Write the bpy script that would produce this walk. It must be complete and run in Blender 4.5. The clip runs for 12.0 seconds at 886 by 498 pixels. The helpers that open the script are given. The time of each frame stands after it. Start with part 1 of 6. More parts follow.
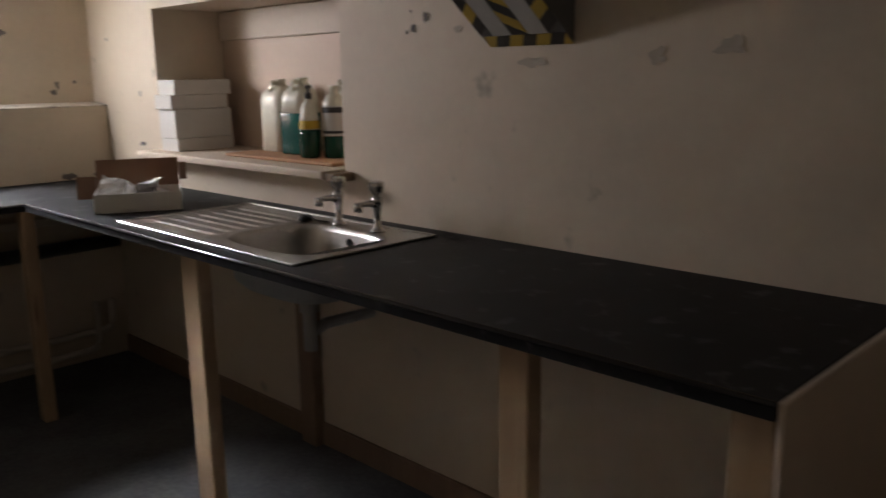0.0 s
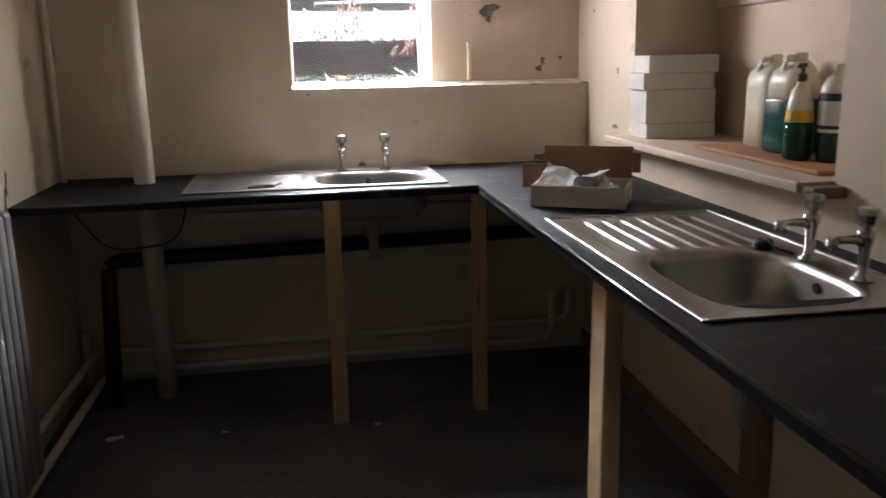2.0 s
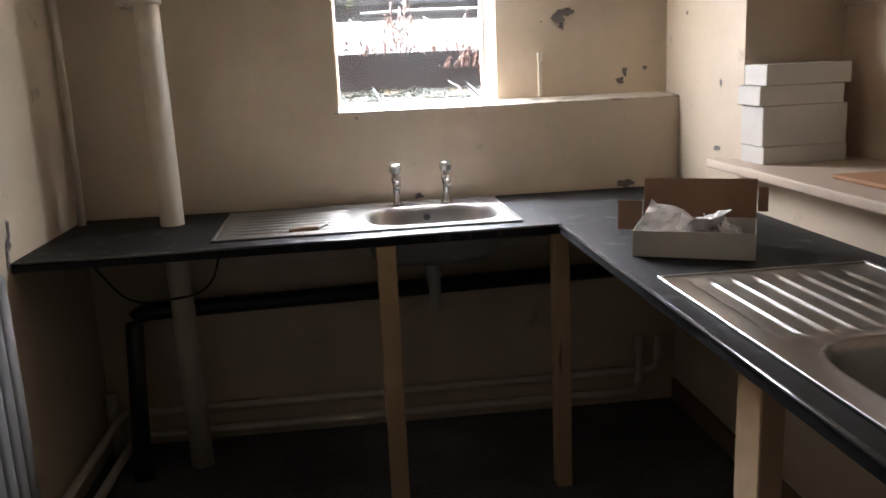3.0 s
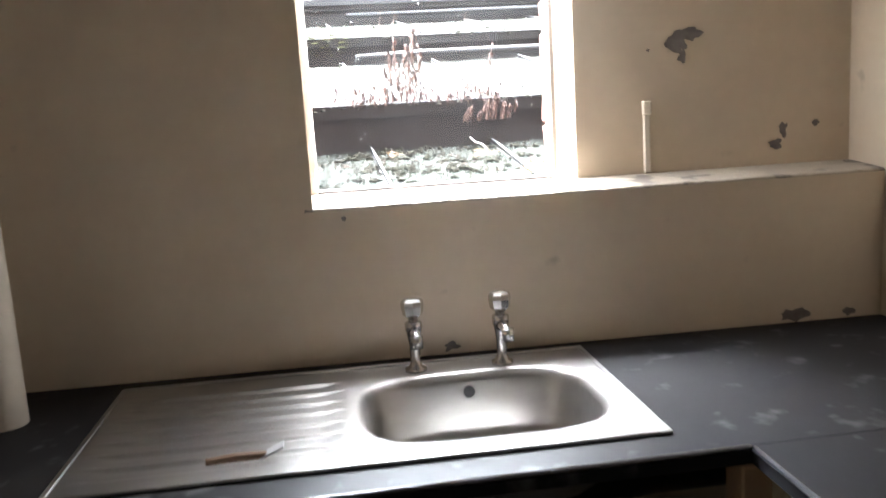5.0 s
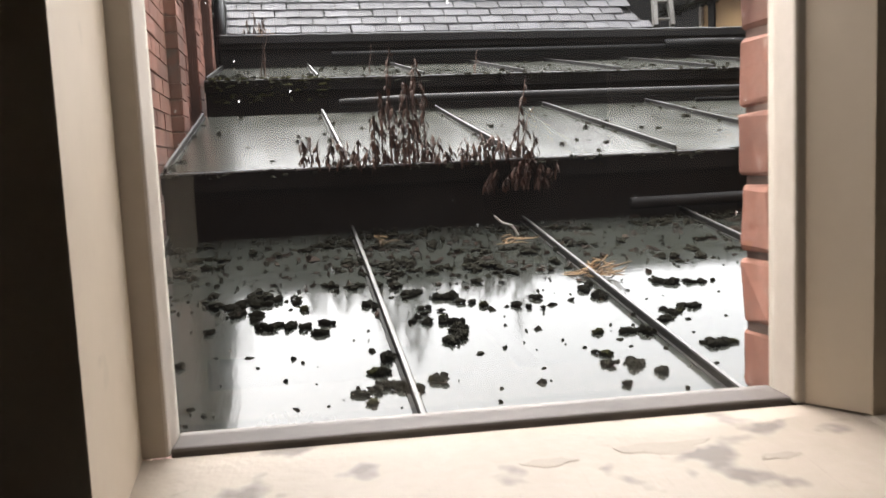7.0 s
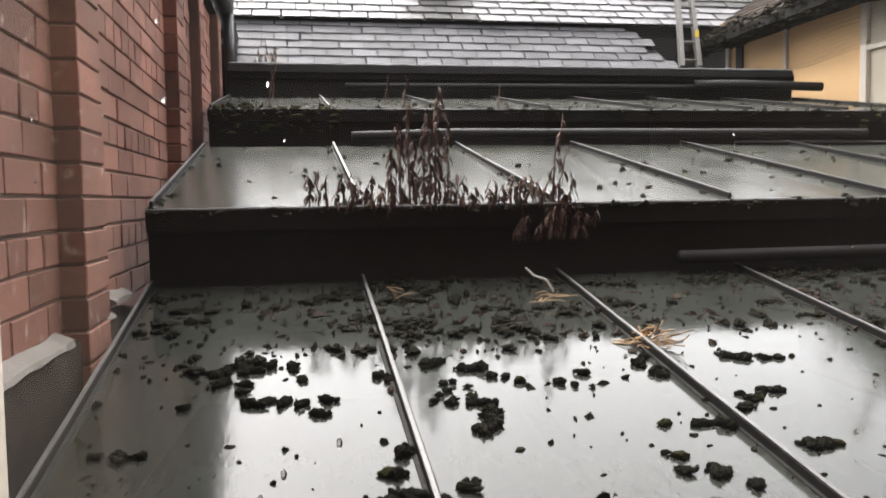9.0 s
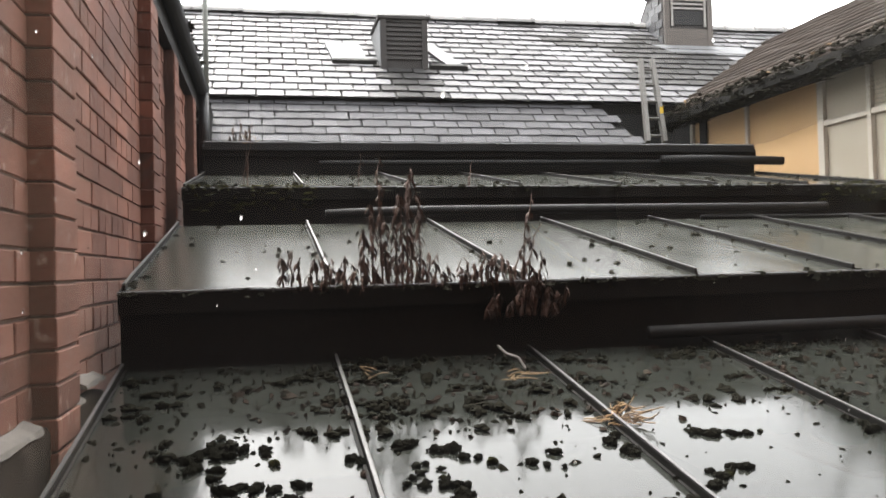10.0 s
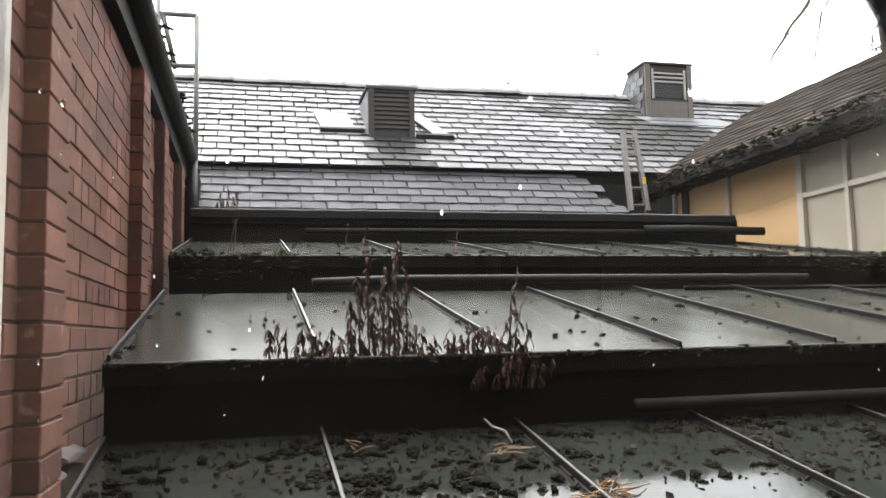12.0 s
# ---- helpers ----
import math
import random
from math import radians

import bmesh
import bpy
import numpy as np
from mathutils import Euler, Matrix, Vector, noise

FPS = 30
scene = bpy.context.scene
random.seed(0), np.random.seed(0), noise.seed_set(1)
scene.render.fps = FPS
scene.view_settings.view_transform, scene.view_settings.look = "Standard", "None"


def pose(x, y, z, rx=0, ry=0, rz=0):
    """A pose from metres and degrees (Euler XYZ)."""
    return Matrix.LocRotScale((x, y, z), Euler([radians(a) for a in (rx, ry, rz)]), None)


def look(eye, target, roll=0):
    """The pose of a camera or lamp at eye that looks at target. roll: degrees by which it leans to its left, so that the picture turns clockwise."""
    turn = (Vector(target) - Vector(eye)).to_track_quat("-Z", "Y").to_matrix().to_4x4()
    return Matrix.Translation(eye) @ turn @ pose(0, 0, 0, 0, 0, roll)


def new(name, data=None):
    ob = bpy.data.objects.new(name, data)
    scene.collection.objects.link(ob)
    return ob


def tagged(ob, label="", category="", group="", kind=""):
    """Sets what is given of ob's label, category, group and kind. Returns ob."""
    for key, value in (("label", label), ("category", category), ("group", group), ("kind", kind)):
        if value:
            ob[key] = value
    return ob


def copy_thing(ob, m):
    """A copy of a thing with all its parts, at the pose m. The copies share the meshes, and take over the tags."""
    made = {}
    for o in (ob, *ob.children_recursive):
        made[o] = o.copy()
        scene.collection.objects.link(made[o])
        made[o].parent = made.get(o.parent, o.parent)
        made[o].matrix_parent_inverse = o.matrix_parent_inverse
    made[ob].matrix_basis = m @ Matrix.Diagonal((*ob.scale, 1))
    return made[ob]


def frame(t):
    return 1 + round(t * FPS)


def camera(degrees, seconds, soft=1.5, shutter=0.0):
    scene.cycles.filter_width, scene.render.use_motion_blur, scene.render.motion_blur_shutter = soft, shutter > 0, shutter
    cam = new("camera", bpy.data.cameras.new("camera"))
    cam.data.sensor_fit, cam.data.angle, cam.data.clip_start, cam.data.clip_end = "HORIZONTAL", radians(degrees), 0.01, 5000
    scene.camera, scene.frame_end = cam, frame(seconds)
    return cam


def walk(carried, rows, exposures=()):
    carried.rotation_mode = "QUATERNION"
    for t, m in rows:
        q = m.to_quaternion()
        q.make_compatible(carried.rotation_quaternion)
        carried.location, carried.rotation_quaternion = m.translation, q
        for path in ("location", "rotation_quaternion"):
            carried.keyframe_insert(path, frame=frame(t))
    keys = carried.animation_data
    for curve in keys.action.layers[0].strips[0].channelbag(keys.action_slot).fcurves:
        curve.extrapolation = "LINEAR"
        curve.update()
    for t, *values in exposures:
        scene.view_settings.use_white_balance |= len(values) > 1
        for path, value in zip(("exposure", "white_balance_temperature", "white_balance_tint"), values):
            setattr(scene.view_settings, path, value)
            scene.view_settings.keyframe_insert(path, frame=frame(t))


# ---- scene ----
cam = camera(56.4, 12.0, shutter=0.3)
PATH = [
    (0, (0.029, -0.042, 1.366), (1.422, 1.331, 0.952), -0.9),
    (0.5, (0.204, 0.085, 1.4), (1.275, 1.728, 1.01), -2.8),
    (1, (0.376, 0.121, 1.387), (1.168, 1.92, 1.018), -1.3),
    (1.5, (0.518, 0.181, 1.384), (1.033, 2.07, 0.977), -0.4),
    (2, (0.523, 0.339, 1.37), (0.837, 2.262, 0.916), -1.1),
    (2.5, (0.501, 0.623, 1.387), (0.718, 2.559, 0.934), -2.5),
    (2.7, (0.516, 0.704, 1.397), (0.724, 2.642, 0.949), -2.7),
    (4.3, (0.525, 1.739, 1.416), (0.698, 3.698, 1.049), -1.9),
    (4.5, (0.538, 1.885, 1.429), (0.712, 3.845, 1.07), -2.6),
    (5, (0.566, 2.184, 1.436), (0.775, 4.146, 1.108), -3.5),
    (5.5, (0.617, 2.55, 1.448), (0.818, 4.527, 1.223), -3.3),
    (6, (0.624, 2.854, 1.475), (0.809, 4.832, 1.248), -3.8),
    (6.5, (0.593, 3.197, 1.496), (0.861, 5.167, 1.275), -3.4),
    (7, (0.646, 3.443, 1.503), (0.884, 5.417, 1.288), -2.6),
    (8.8, (0.661, 3.78, 1.519), (0.861, 5.763, 1.352), -0.7),
    (9, (0.641, 3.818, 1.518), (0.867, 5.801, 1.393), -0.9),
    (9.5, (0.643, 3.799, 1.533), (0.905, 5.782, 1.5), -1.3),
    (10, (0.645, 3.785, 1.542), (0.936, 5.764, 1.588), -1.5),
    (10.5, (0.639, 3.791, 1.554), (0.958, 5.762, 1.671), -1.5),
    (11, (0.633, 3.79, 1.559), (0.966, 5.754, 1.728), -1.5),
    (11.5, (0.635, 3.769, 1.563), (0.966, 5.732, 1.756), -1.4),
    (12, (0.635, 3.762, 1.565), (0.964, 5.724, 1.766), -1.2),
]
EXPOSURES = [(0.0, 5.65, 6050, 15), (1.0, 5.7, 6050, 15), (2.0, 5.85, 6000, 15), (4.5, 6.05, 6000, 13), (5.0, 5.7, 5950, 13), (5.5, 4.7, 5800, 12), (6.0, 3.7, 5950, 12),
             (6.5, 2.7, 6400, 14), (7.0, 1.85, 6700, 16), (9.0, 1.65, 6750, 17), (9.5, 1.55, 6750, 16), (12.0, 1.32, 6600, 14)]
walk(cam, [(t, look(eye, target, roll)) for t, eye, target, roll in PATH], EXPOSURES)

# ---- world, lamps, exposure ----
world = bpy.data.worlds.new("overcast_sky")
scene.world = world
world.use_nodes = True
wn, wl = world.node_tree.nodes, world.node_tree.links
sky = wn.new("ShaderNodeTexSky")
sky.sky_type, sky.sun_disc = "NISHITA", False
sky.sun_elevation, sky.sun_rotation = radians(62), radians(-20)
sky.dust_density, sky.air_density = 4.0, 1.0
grey = wn.new("ShaderNodeHueSaturation")
grey.inputs["Saturation"].default_value = 0.12
wl.new(sky.outputs[0], grey.inputs["Color"])
wl.new(grey.outputs[0], wn["Background"].inputs["Color"])
wn["Background"].inputs["Strength"].default_value = 0.45
sun = new("sun", bpy.data.lights.new("sun", "SUN"))
sun.data.energy, sun.data.angle, sun.data.color = 0.5, radians(40), (1.0, 0.97, 0.93)
sun.matrix_world = pose(0, 0, 9, -28, 0, 20)
skylamp = new("window_skylight", bpy.data.lights.new("window_skylight", "AREA"))
skylamp.data.shape, skylamp.data.size, skylamp.data.size_y = "RECTANGLE", 0.5, 0.5
skylamp.data.energy, skylamp.data.color = 0.5, (1.0, 0.985, 0.95)
skylamp.matrix_world = look((0.78, 4.17, 1.72), (0.78, 3.2, 0.8))


# ---- materials ----
def mat(name, color, color2=None, rough=0.6, metal=0.0, scale=6.0, fine=60.0, bump=0.15, spec=0.5, rough2=None, contrast=0.3, stretch=(1, 1, 1), dots=None, per_piece=0.0, placed=False):
    m = bpy.data.materials.new(name)
    m.use_nodes = True
    n, l = m.node_tree.nodes, m.node_tree.links
    b = n["Principled BSDF"]
    b.inputs["Metallic"].default_value = metal
    b.inputs["Specular IOR Level"].default_value = spec
    tc = n.new("ShaderNodeTexCoord")
    mp = n.new("ShaderNodeMapping")
    mp.inputs["Scale"].default_value = stretch
    if placed:
        l.new(n.new("ShaderNodeNewGeometry").outputs["Position"], mp.inputs["Vector"])
    else:
        l.new(tc.outputs["Object"], mp.inputs["Vector"])
    n1 = n.new("ShaderNodeTexNoise")
    n1.inputs["Scale"].default_value, n1.inputs["Detail"].default_value, n1.inputs["Roughness"].default_value = scale, 6, 0.6
    n2 = n.new("ShaderNodeTexNoise")
    n2.inputs["Scale"].default_value, n2.inputs["Detail"].default_value = fine, 4
    for k in (n1, n2):
        l.new(mp.outputs[0], k.inputs["Vector"])
    ramp = n.new("ShaderNodeMapRange")
    ramp.inputs["From Min"].default_value, ramp.inputs["From Max"].default_value = 0.5 - contrast, 0.5 + contrast
    mixf = n.new("ShaderNodeMath")
    mixf.operation = "MULTIPLY_ADD"
    mixf.inputs[1].default_value = 0.3
    sub = n.new("ShaderNodeMath")
    sub.operation = "MULTIPLY_ADD"
    sub.inputs[1].default_value, sub.inputs[2].default_value = 0.7, 0.0
    l.new(n1.outputs["Fac"], sub.inputs[0])
    l.new(n2.outputs["Fac"], mixf.inputs[0])
    l.new(sub.outputs[0], mixf.inputs[2])
    l.new(mixf.outputs[0], ramp.inputs["Value"])
    c2 = color2 or tuple(v * 0.72 for v in color)
    mx = n.new("ShaderNodeMix")
    mx.data_type = "RGBA"
    mx.inputs["A"].default_value, mx.inputs["B"].default_value = (*color, 1), (*c2, 1)
    l.new(ramp.outputs[0], mx.inputs["Factor"])
    out = mx.outputs["Result"]
    if per_piece:
        oi = n.new("ShaderNodeObjectInfo")
        ge = n.new("ShaderNodeNewGeometry")
        ad = n.new("ShaderNodeMath")
        ad.operation = "ADD"
        l.new(oi.outputs["Random"], ad.inputs[0])
        l.new(ge.outputs["Random Per Island"], ad.inputs[1])
        fr = n.new("ShaderNodeMath")
        fr.operation = "FRACT"
        l.new(ad.outputs[0], fr.inputs[0])
        vr = n.new("ShaderNodeMapRange")
        vr.inputs["To Min"].default_value, vr.inputs["To Max"].default_value = 1 - per_piece, 1 + per_piece
        l.new(fr.outputs[0], vr.inputs["Value"])
        hs = n.new("ShaderNodeHueSaturation")
        l.new(vr.outputs[0], hs.inputs["Value"])
        l.new(out, hs.inputs["Color"])
        out = hs.outputs[0]
    if dots:
        dcol, dscale, dmin, dmax = dots
        n3 = n.new("ShaderNodeTexNoise")
        n3.inputs["Scale"].default_value, n3.inputs["Detail"].default_value = dscale, 3
        l.new(mp.outputs[0], n3.inputs["Vector"])
        r3 = n.new("ShaderNodeMapRange")
        r3.inputs["From Min"].default_value, r3.inputs["From Max"].default_value = dmin, dmax
        l.new(n3.outputs["Fac"], r3.inputs["Value"])
        m3 = n.new("ShaderNodeMix")
        m3.data_type = "RGBA"
        m3.inputs["B"].default_value = (*dcol, 1)
        l.new(out, m3.inputs["A"])
        l.new(r3.outputs[0], m3.inputs["Factor"])
        out = m3.outputs["Result"]
    l.new(out, b.inputs["Base Color"])
    rr = n.new("ShaderNodeMapRange")
    rr.inputs["To Min"].default_value, rr.inputs["To Max"].default_value = rough, rough if rough2 is None else rough2
    l.new(n1.outputs["Fac"], rr.inputs["Value"])
    l.new(rr.outputs[0], b.inputs["Roughness"])
    if bump:
        bp = n.new("ShaderNodeBump")
        bp.inputs["Strength"].default_value, bp.inputs["Distance"].default_value = bump, 0.004
        l.new(mixf.outputs[0], bp.inputs["Height"])
        l.new(bp.outputs[0], b.inputs["Normal"])
    return m


def glass_mat(name):
    m = bpy.data.materials.new(name)
    m.use_nodes = True
    n, l = m.node_tree.nodes, m.node_tree.links
    n.remove(n["Principled BSDF"])
    tr, gl, mix, fr = n.new("ShaderNodeBsdfTransparent"), n.new("ShaderNodeBsdfGlossy"), n.new("ShaderNodeMixShader"), n.new("ShaderNodeFresnel")
    tr.inputs["Color"].default_value = (0.93, 0.95, 0.94, 1)
    gl.inputs["Roughness"].default_value = 0.02
    l.new(fr.outputs[0], mix.inputs[0])
    l.new(tr.outputs[0], mix.inputs[1])
    l.new(gl.outputs[0], mix.inputs[2])
    # a thin outer film scatters a little daylight as haze, standing in for lens glare
    film, fm = n.new("ShaderNodeBsdfTranslucent"), n.new("ShaderNodeMixShader")
    film.inputs["Color"].default_value = (0.85, 0.86, 0.87, 1)
    tc, nz, mr = n.new("ShaderNodeTexCoord"), n.new("ShaderNodeTexNoise"), n.new("ShaderNodeMapRange")
    nz.inputs["Scale"].default_value, nz.inputs["Detail"].default_value = 5.0, 4
    mr.inputs["From Min"].default_value, mr.inputs["From Max"].default_value = 0.3, 0.75
    mr.inputs["To Min"].default_value, mr.inputs["To Max"].default_value = 0.0004, 0.0013
    l.new(tc.outputs["Object"], nz.inputs["Vector"])
    l.new(nz.outputs["Fac"], mr.inputs["Value"])
    l.new(mr.outputs[0], fm.inputs[0])
    l.new(mix.outputs[0], fm.inputs[1])
    l.new(film.outputs[0], fm.inputs[2])
    l.new(fm.outputs[0], n["Material Output"].inputs["Surface"])
    return m


M_WALL = mat("cream_painted_plaster", (0.632, 0.538, 0.418), (0.520, 0.437, 0.334), rough=0.62, scale=1.7, fine=35, bump=0.25, dots=((0.30, 0.26, 0.2), 9, 0.68, 0.8))
M_NICHE = mat("cream_painted_board", (0.60, 0.50, 0.40), (0.53, 0.435, 0.345), rough=0.6, scale=2.5, fine=40, bump=0.1)
M_NICHEB = mat("pale_pink_cream_board", (0.66, 0.52, 0.41), (0.58, 0.455, 0.355), rough=0.6, scale=2.5, fine=40, bump=0.08)
M_SILL = mat("flaking_cream_paint", (0.48, 0.43, 0.355), (0.38, 0.325, 0.26), rough=0.55, scale=7, fine=80, bump=0.7, dots=((0.21, 0.185, 0.16), 13, 0.57, 0.64))
M_CEIL = mat("ceiling_bounce_paint", (0.62, 0.58, 0.52), rough=0.7, scale=2)
M_FLOOR = mat("dark_bitumen_floor", (0.05, 0.05, 0.055), (0.17, 0.168, 0.168), rough=0.8, rough2=0.6, spec=0.15, scale=1.9, fine=50, bump=0.4, contrast=0.17, dots=((0.16, 0.15, 0.14), 18, 0.72, 0.8))
M_TOP = mat("black_slate_laminate", (0.010, 0.010, 0.0105), (0.020, 0.0197, 0.020), rough=0.42, rough2=0.6, spec=0.10, scale=5, fine=140, bump=0.12, dots=((0.075, 0.075, 0.074), 17, 0.60, 0.76))
M_EDGE = mat("black_laminate_edge", (0.03, 0.03, 0.034), spec=0.8, rough=0.18, scale=8, bump=0.05)
M_STEEL = mat("brushed_stainless_steel", (0.44, 0.43, 0.41), (0.33, 0.32, 0.305), rough=0.24, rough2=0.36, metal=1.0, scale=3, fine=200, bump=0.03, stretch=(1, 8, 8))
M_STEEL_DULL = mat("dull_steel_underside", (0.42, 0.42, 0.42), rough=0.6, metal=0.6, scale=5)
M_CHROME = mat("worn_chrome", (0.62, 0.61, 0.6), (0.5, 0.5, 0.49), rough=0.12, rough2=0.25, metal=1.0, scale=25, bump=0.02)
M_RUBBER = mat("black_rubber", (0.012, 0.012, 0.012), rough=0.6, scale=20)
M_PINE = mat("bare_pine_timber", (0.46, 0.33, 0.2), (0.36, 0.24, 0.13), rough=0.65, scale=3, fine=40, bump=0.2, stretch=(9, 9, 0.6), dots=((0.16, 0.08, 0.04), 5, 0.7, 0.76))
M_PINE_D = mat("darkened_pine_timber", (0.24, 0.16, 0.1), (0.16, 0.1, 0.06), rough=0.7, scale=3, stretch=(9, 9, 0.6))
M_PIPEW = mat("painted_cream_pipe", (0.66, 0.61, 0.52), (0.56, 0.5, 0.42), rough=0.45, scale=6, bump=0.1)
M_PIPEK = mat("black_plastic_pipe", (0.016, 0.016, 0.017), rough=0.4, scale=9)
M_PIPEG = mat("grey_plastic_pipe", (0.34, 0.34, 0.33), rough=0.4, scale=9)
M_RAD = mat("pale_grey_radiator_enamel", (0.27, 0.27, 0.275), (0.22, 0.22, 0.225), rough=0.35, scale=4, bump=0.05)
M_CARDW = mat("white_faced_card", (0.62, 0.60, 0.565), (0.53, 0.51, 0.475), rough=0.7, scale=8, bump=0.06)
M_CARDB = mat("brown_cardboard", (0.25, 0.14, 0.085), (0.2, 0.11, 0.065), rough=0.8, scale=10, bump=0.15, stretch=(1, 6, 1))
M_PAPER = mat("crumpled_white_paper", (0.78, 0.76, 0.76), rough=0.7, scale=14, bump=0.3)
M_CORK = mat("orange_brown_board", (0.46, 0.25, 0.13), (0.36, 0.19, 0.1), rough=0.75, scale=20, bump=0.2)
M_JERRY = mat("milky_plastic", (0.84, 0.81, 0.70), (0.76, 0.73, 0.61), rough=0.35, scale=5, bump=0.03)
M_GREEN = mat("green_liquid_plastic", (0.01, 0.10, 0.085), (0.008, 0.075, 0.06), rough=0.18, scale=5, bump=0.02)
M_DGREEN = mat("dark_green_liquid", (0.006, 0.06, 0.035), rough=0.15, scale=5, bump=0.02)
M_YELLOW = mat("yellow_label", (0.75, 0.5, 0.04), rough=0.5, scale=8)
M_LABEL = mat("white_label", (0.75, 0.74, 0.7), rough=0.5, scale=8)
M_INK = mat("dark_print", (0.04, 0.035, 0.035), rough=0.5, scale=9)
M_TAPEK = mat("black_tape", (0.02, 0.019, 0.018), rough=0.35, scale=9)
M_TAPEY = mat("yellow_tape", (0.62, 0.42, 0.05), rough=0.35, scale=9)
M_TAPEW = mat("white_tape_backing", (0.62, 0.6, 0.57), rough=0.45, scale=9)
M_GREYBOX = mat("grey_metal_hood", (0.17, 0.17, 0.17), rough=0.5, scale=6)
M_CHIP = mat("exposed_grey_plaster", (0.2, 0.18, 0.17), (0.12, 0.1, 0.1), rough=0.9, scale=30, bump=0.8)
M_SMUDGE = mat("smudged_cream_paint", (0.46, 0.40, 0.32), (0.36, 0.31, 0.25), rough=0.65, scale=20, bump=0.2)
M_FRAME = mat("cream_window_paint", (0.52, 0.47, 0.4), (0.4, 0.35, 0.29), rough=0.5, scale=8, fine=70, bump=0.25)
M_SILLB = mat("worn_sill_plaster", (0.45, 0.40, 0.33), (0.34, 0.3, 0.25), rough=0.8, scale=20, bump=0.5)
M_RAIL = mat("grimy_frame_paint", (0.13, 0.11, 0.095), (0.06, 0.05, 0.043), rough=0.6, scale=14, fine=70, bump=0.4)
M_GLASS = glass_mat("clear_window_glass")
# outside
M_BRICK = mat("red_brick", (0.275, 0.125, 0.09), (0.085, 0.044, 0.035), spec=0.15, rough=0.85, rough2=0.7, scale=2.6, fine=70, bump=1.0, per_piece=0.3, contrast=0.2, dots=((0.40, 0.30, 0.26), 30, 0.62, 0.8), placed=True)
M_MORTAR = mat("grey_brown_mortar", (0.15, 0.092, 0.074), (0.045, 0.032, 0.028), spec=0.15, rough=0.9, scale=4, fine=60, bump=0.8, contrast=0.18, placed=True)
M_MORTARP = mat("broken_pale_mortar", (0.24, 0.22, 0.195), (0.06, 0.054, 0.048), rough=0.85, scale=22, bump=0.8)
M_BAR = mat("wet_lead_glazing_bar", (0.11, 0.108, 0.105), (0.035, 0.033, 0.032), rough=0.4, rough2=0.55, metal=0.5, scale=9, bump=0.2)
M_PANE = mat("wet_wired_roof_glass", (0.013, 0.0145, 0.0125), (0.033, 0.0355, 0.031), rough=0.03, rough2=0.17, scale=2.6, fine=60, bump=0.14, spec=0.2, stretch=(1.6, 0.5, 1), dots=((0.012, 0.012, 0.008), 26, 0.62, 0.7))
# Same rain-wet glass, its base paler than M_PANE to paint in sky sheen.
M_PANE_SHEEN = mat("rain_spattered_glass_with_sheen", (0.022, 0.025, 0.021), (0.062, 0.063, 0.054), rough=0.06, rough2=0.26, scale=3.5, fine=170, bump=0.4, spec=0.22, stretch=(1.4, 0.6, 1), dots=((0.012, 0.012, 0.008), 26, 0.62, 0.7))
M_BLACKW = mat("rotten_black_timber", (0.007, 0.007, 0.007), (0.018, 0.017, 0.015), rough=0.8, rough2=0.6, scale=6, fine=50, bump=0.6, spec=0.12)
M_GUT = mat("dark_iron_gutter", (0.012, 0.0125, 0.013), (0.028, 0.028, 0.028), spec=0.18, rough=0.55, rough2=0.75, scale=9, bump=0.3)
M_MOSS = mat("black_wet_moss", (0.006, 0.006, 0.004), (0.017, 0.016, 0.010), rough=0.9, scale=25, fine=160, bump=1.0, spec=0.04)
M_MOSSG = mat("green_moss", (0.022, 0.027, 0.008), (0.038, 0.034, 0.014), rough=0.9, scale=25, fine=160, bump=1.0, spec=0.04)
M_DEAD = mat("dead_brown_leaves", (0.10, 0.054, 0.036), (0.045, 0.026, 0.02), rough=0.75, scale=20, bump=0.3, per_piece=0.4)
M_LITTER = mat("rotten_leaf_litter", (0.034, 0.022, 0.015), (0.012, 0.009, 0.007), rough=0.85, scale=20, spec=0.1, per_piece=0.4)
M_STRAW = mat("straw_debris", (0.32, 0.2, 0.09), (0.2, 0.12, 0.06), rough=0.8, scale=20, per_piece=0.35)
M_SLATE = mat("wet_grey_slate", (0.05, 0.05, 0.055), (0.078, 0.078, 0.083), rough=0.6, rough2=0.8, scale=3, fine=40, bump=0.35, spec=0.25, per_piece=0.3, placed=True)
M_SLATEB = mat("wet_pale_slate", (0.075, 0.075, 0.08), (0.125, 0.125, 0.128), rough=0.42, rough2=0.66, scale=3, fine=40, bump=0.55, spec=0.24, per_piece=0.45, placed=True)
# Dark slate: a wet stain below the vent, painted shade by the turret.
M_SLATED = mat("stained_and_shaded_slate", (0.022, 0.022, 0.022), (0.042, 0.041, 0.04), rough=0.6, rough2=0.85, scale=8, fine=70, bump=0.4, spec=0.25, per_piece=0.35)
M_RIDGE = mat("wet_grey_ridge_tile", (0.34, 0.335, 0.33), (0.22, 0.215, 0.21), rough=0.6, scale=9, bump=0.3, per_piece=0.2)
M_WEATHER = mat("grey_weathered_timber", (0.2, 0.18, 0.165), (0.1, 0.09, 0.082), rough=0.85, scale=8, bump=0.4, stretch=(1, 1, 5), spec=0.15)
M_UNDER = mat("dark_slate_bed", (0.012, 0.012, 0.012), rough=0.85, scale=8, spec=0.12)
M_LEAD = mat("wet_lead_sheet", (0.21, 0.215, 0.22), (0.13, 0.135, 0.14), rough=0.55, rough2=0.7, metal=0.2, scale=6, bump=0.15)
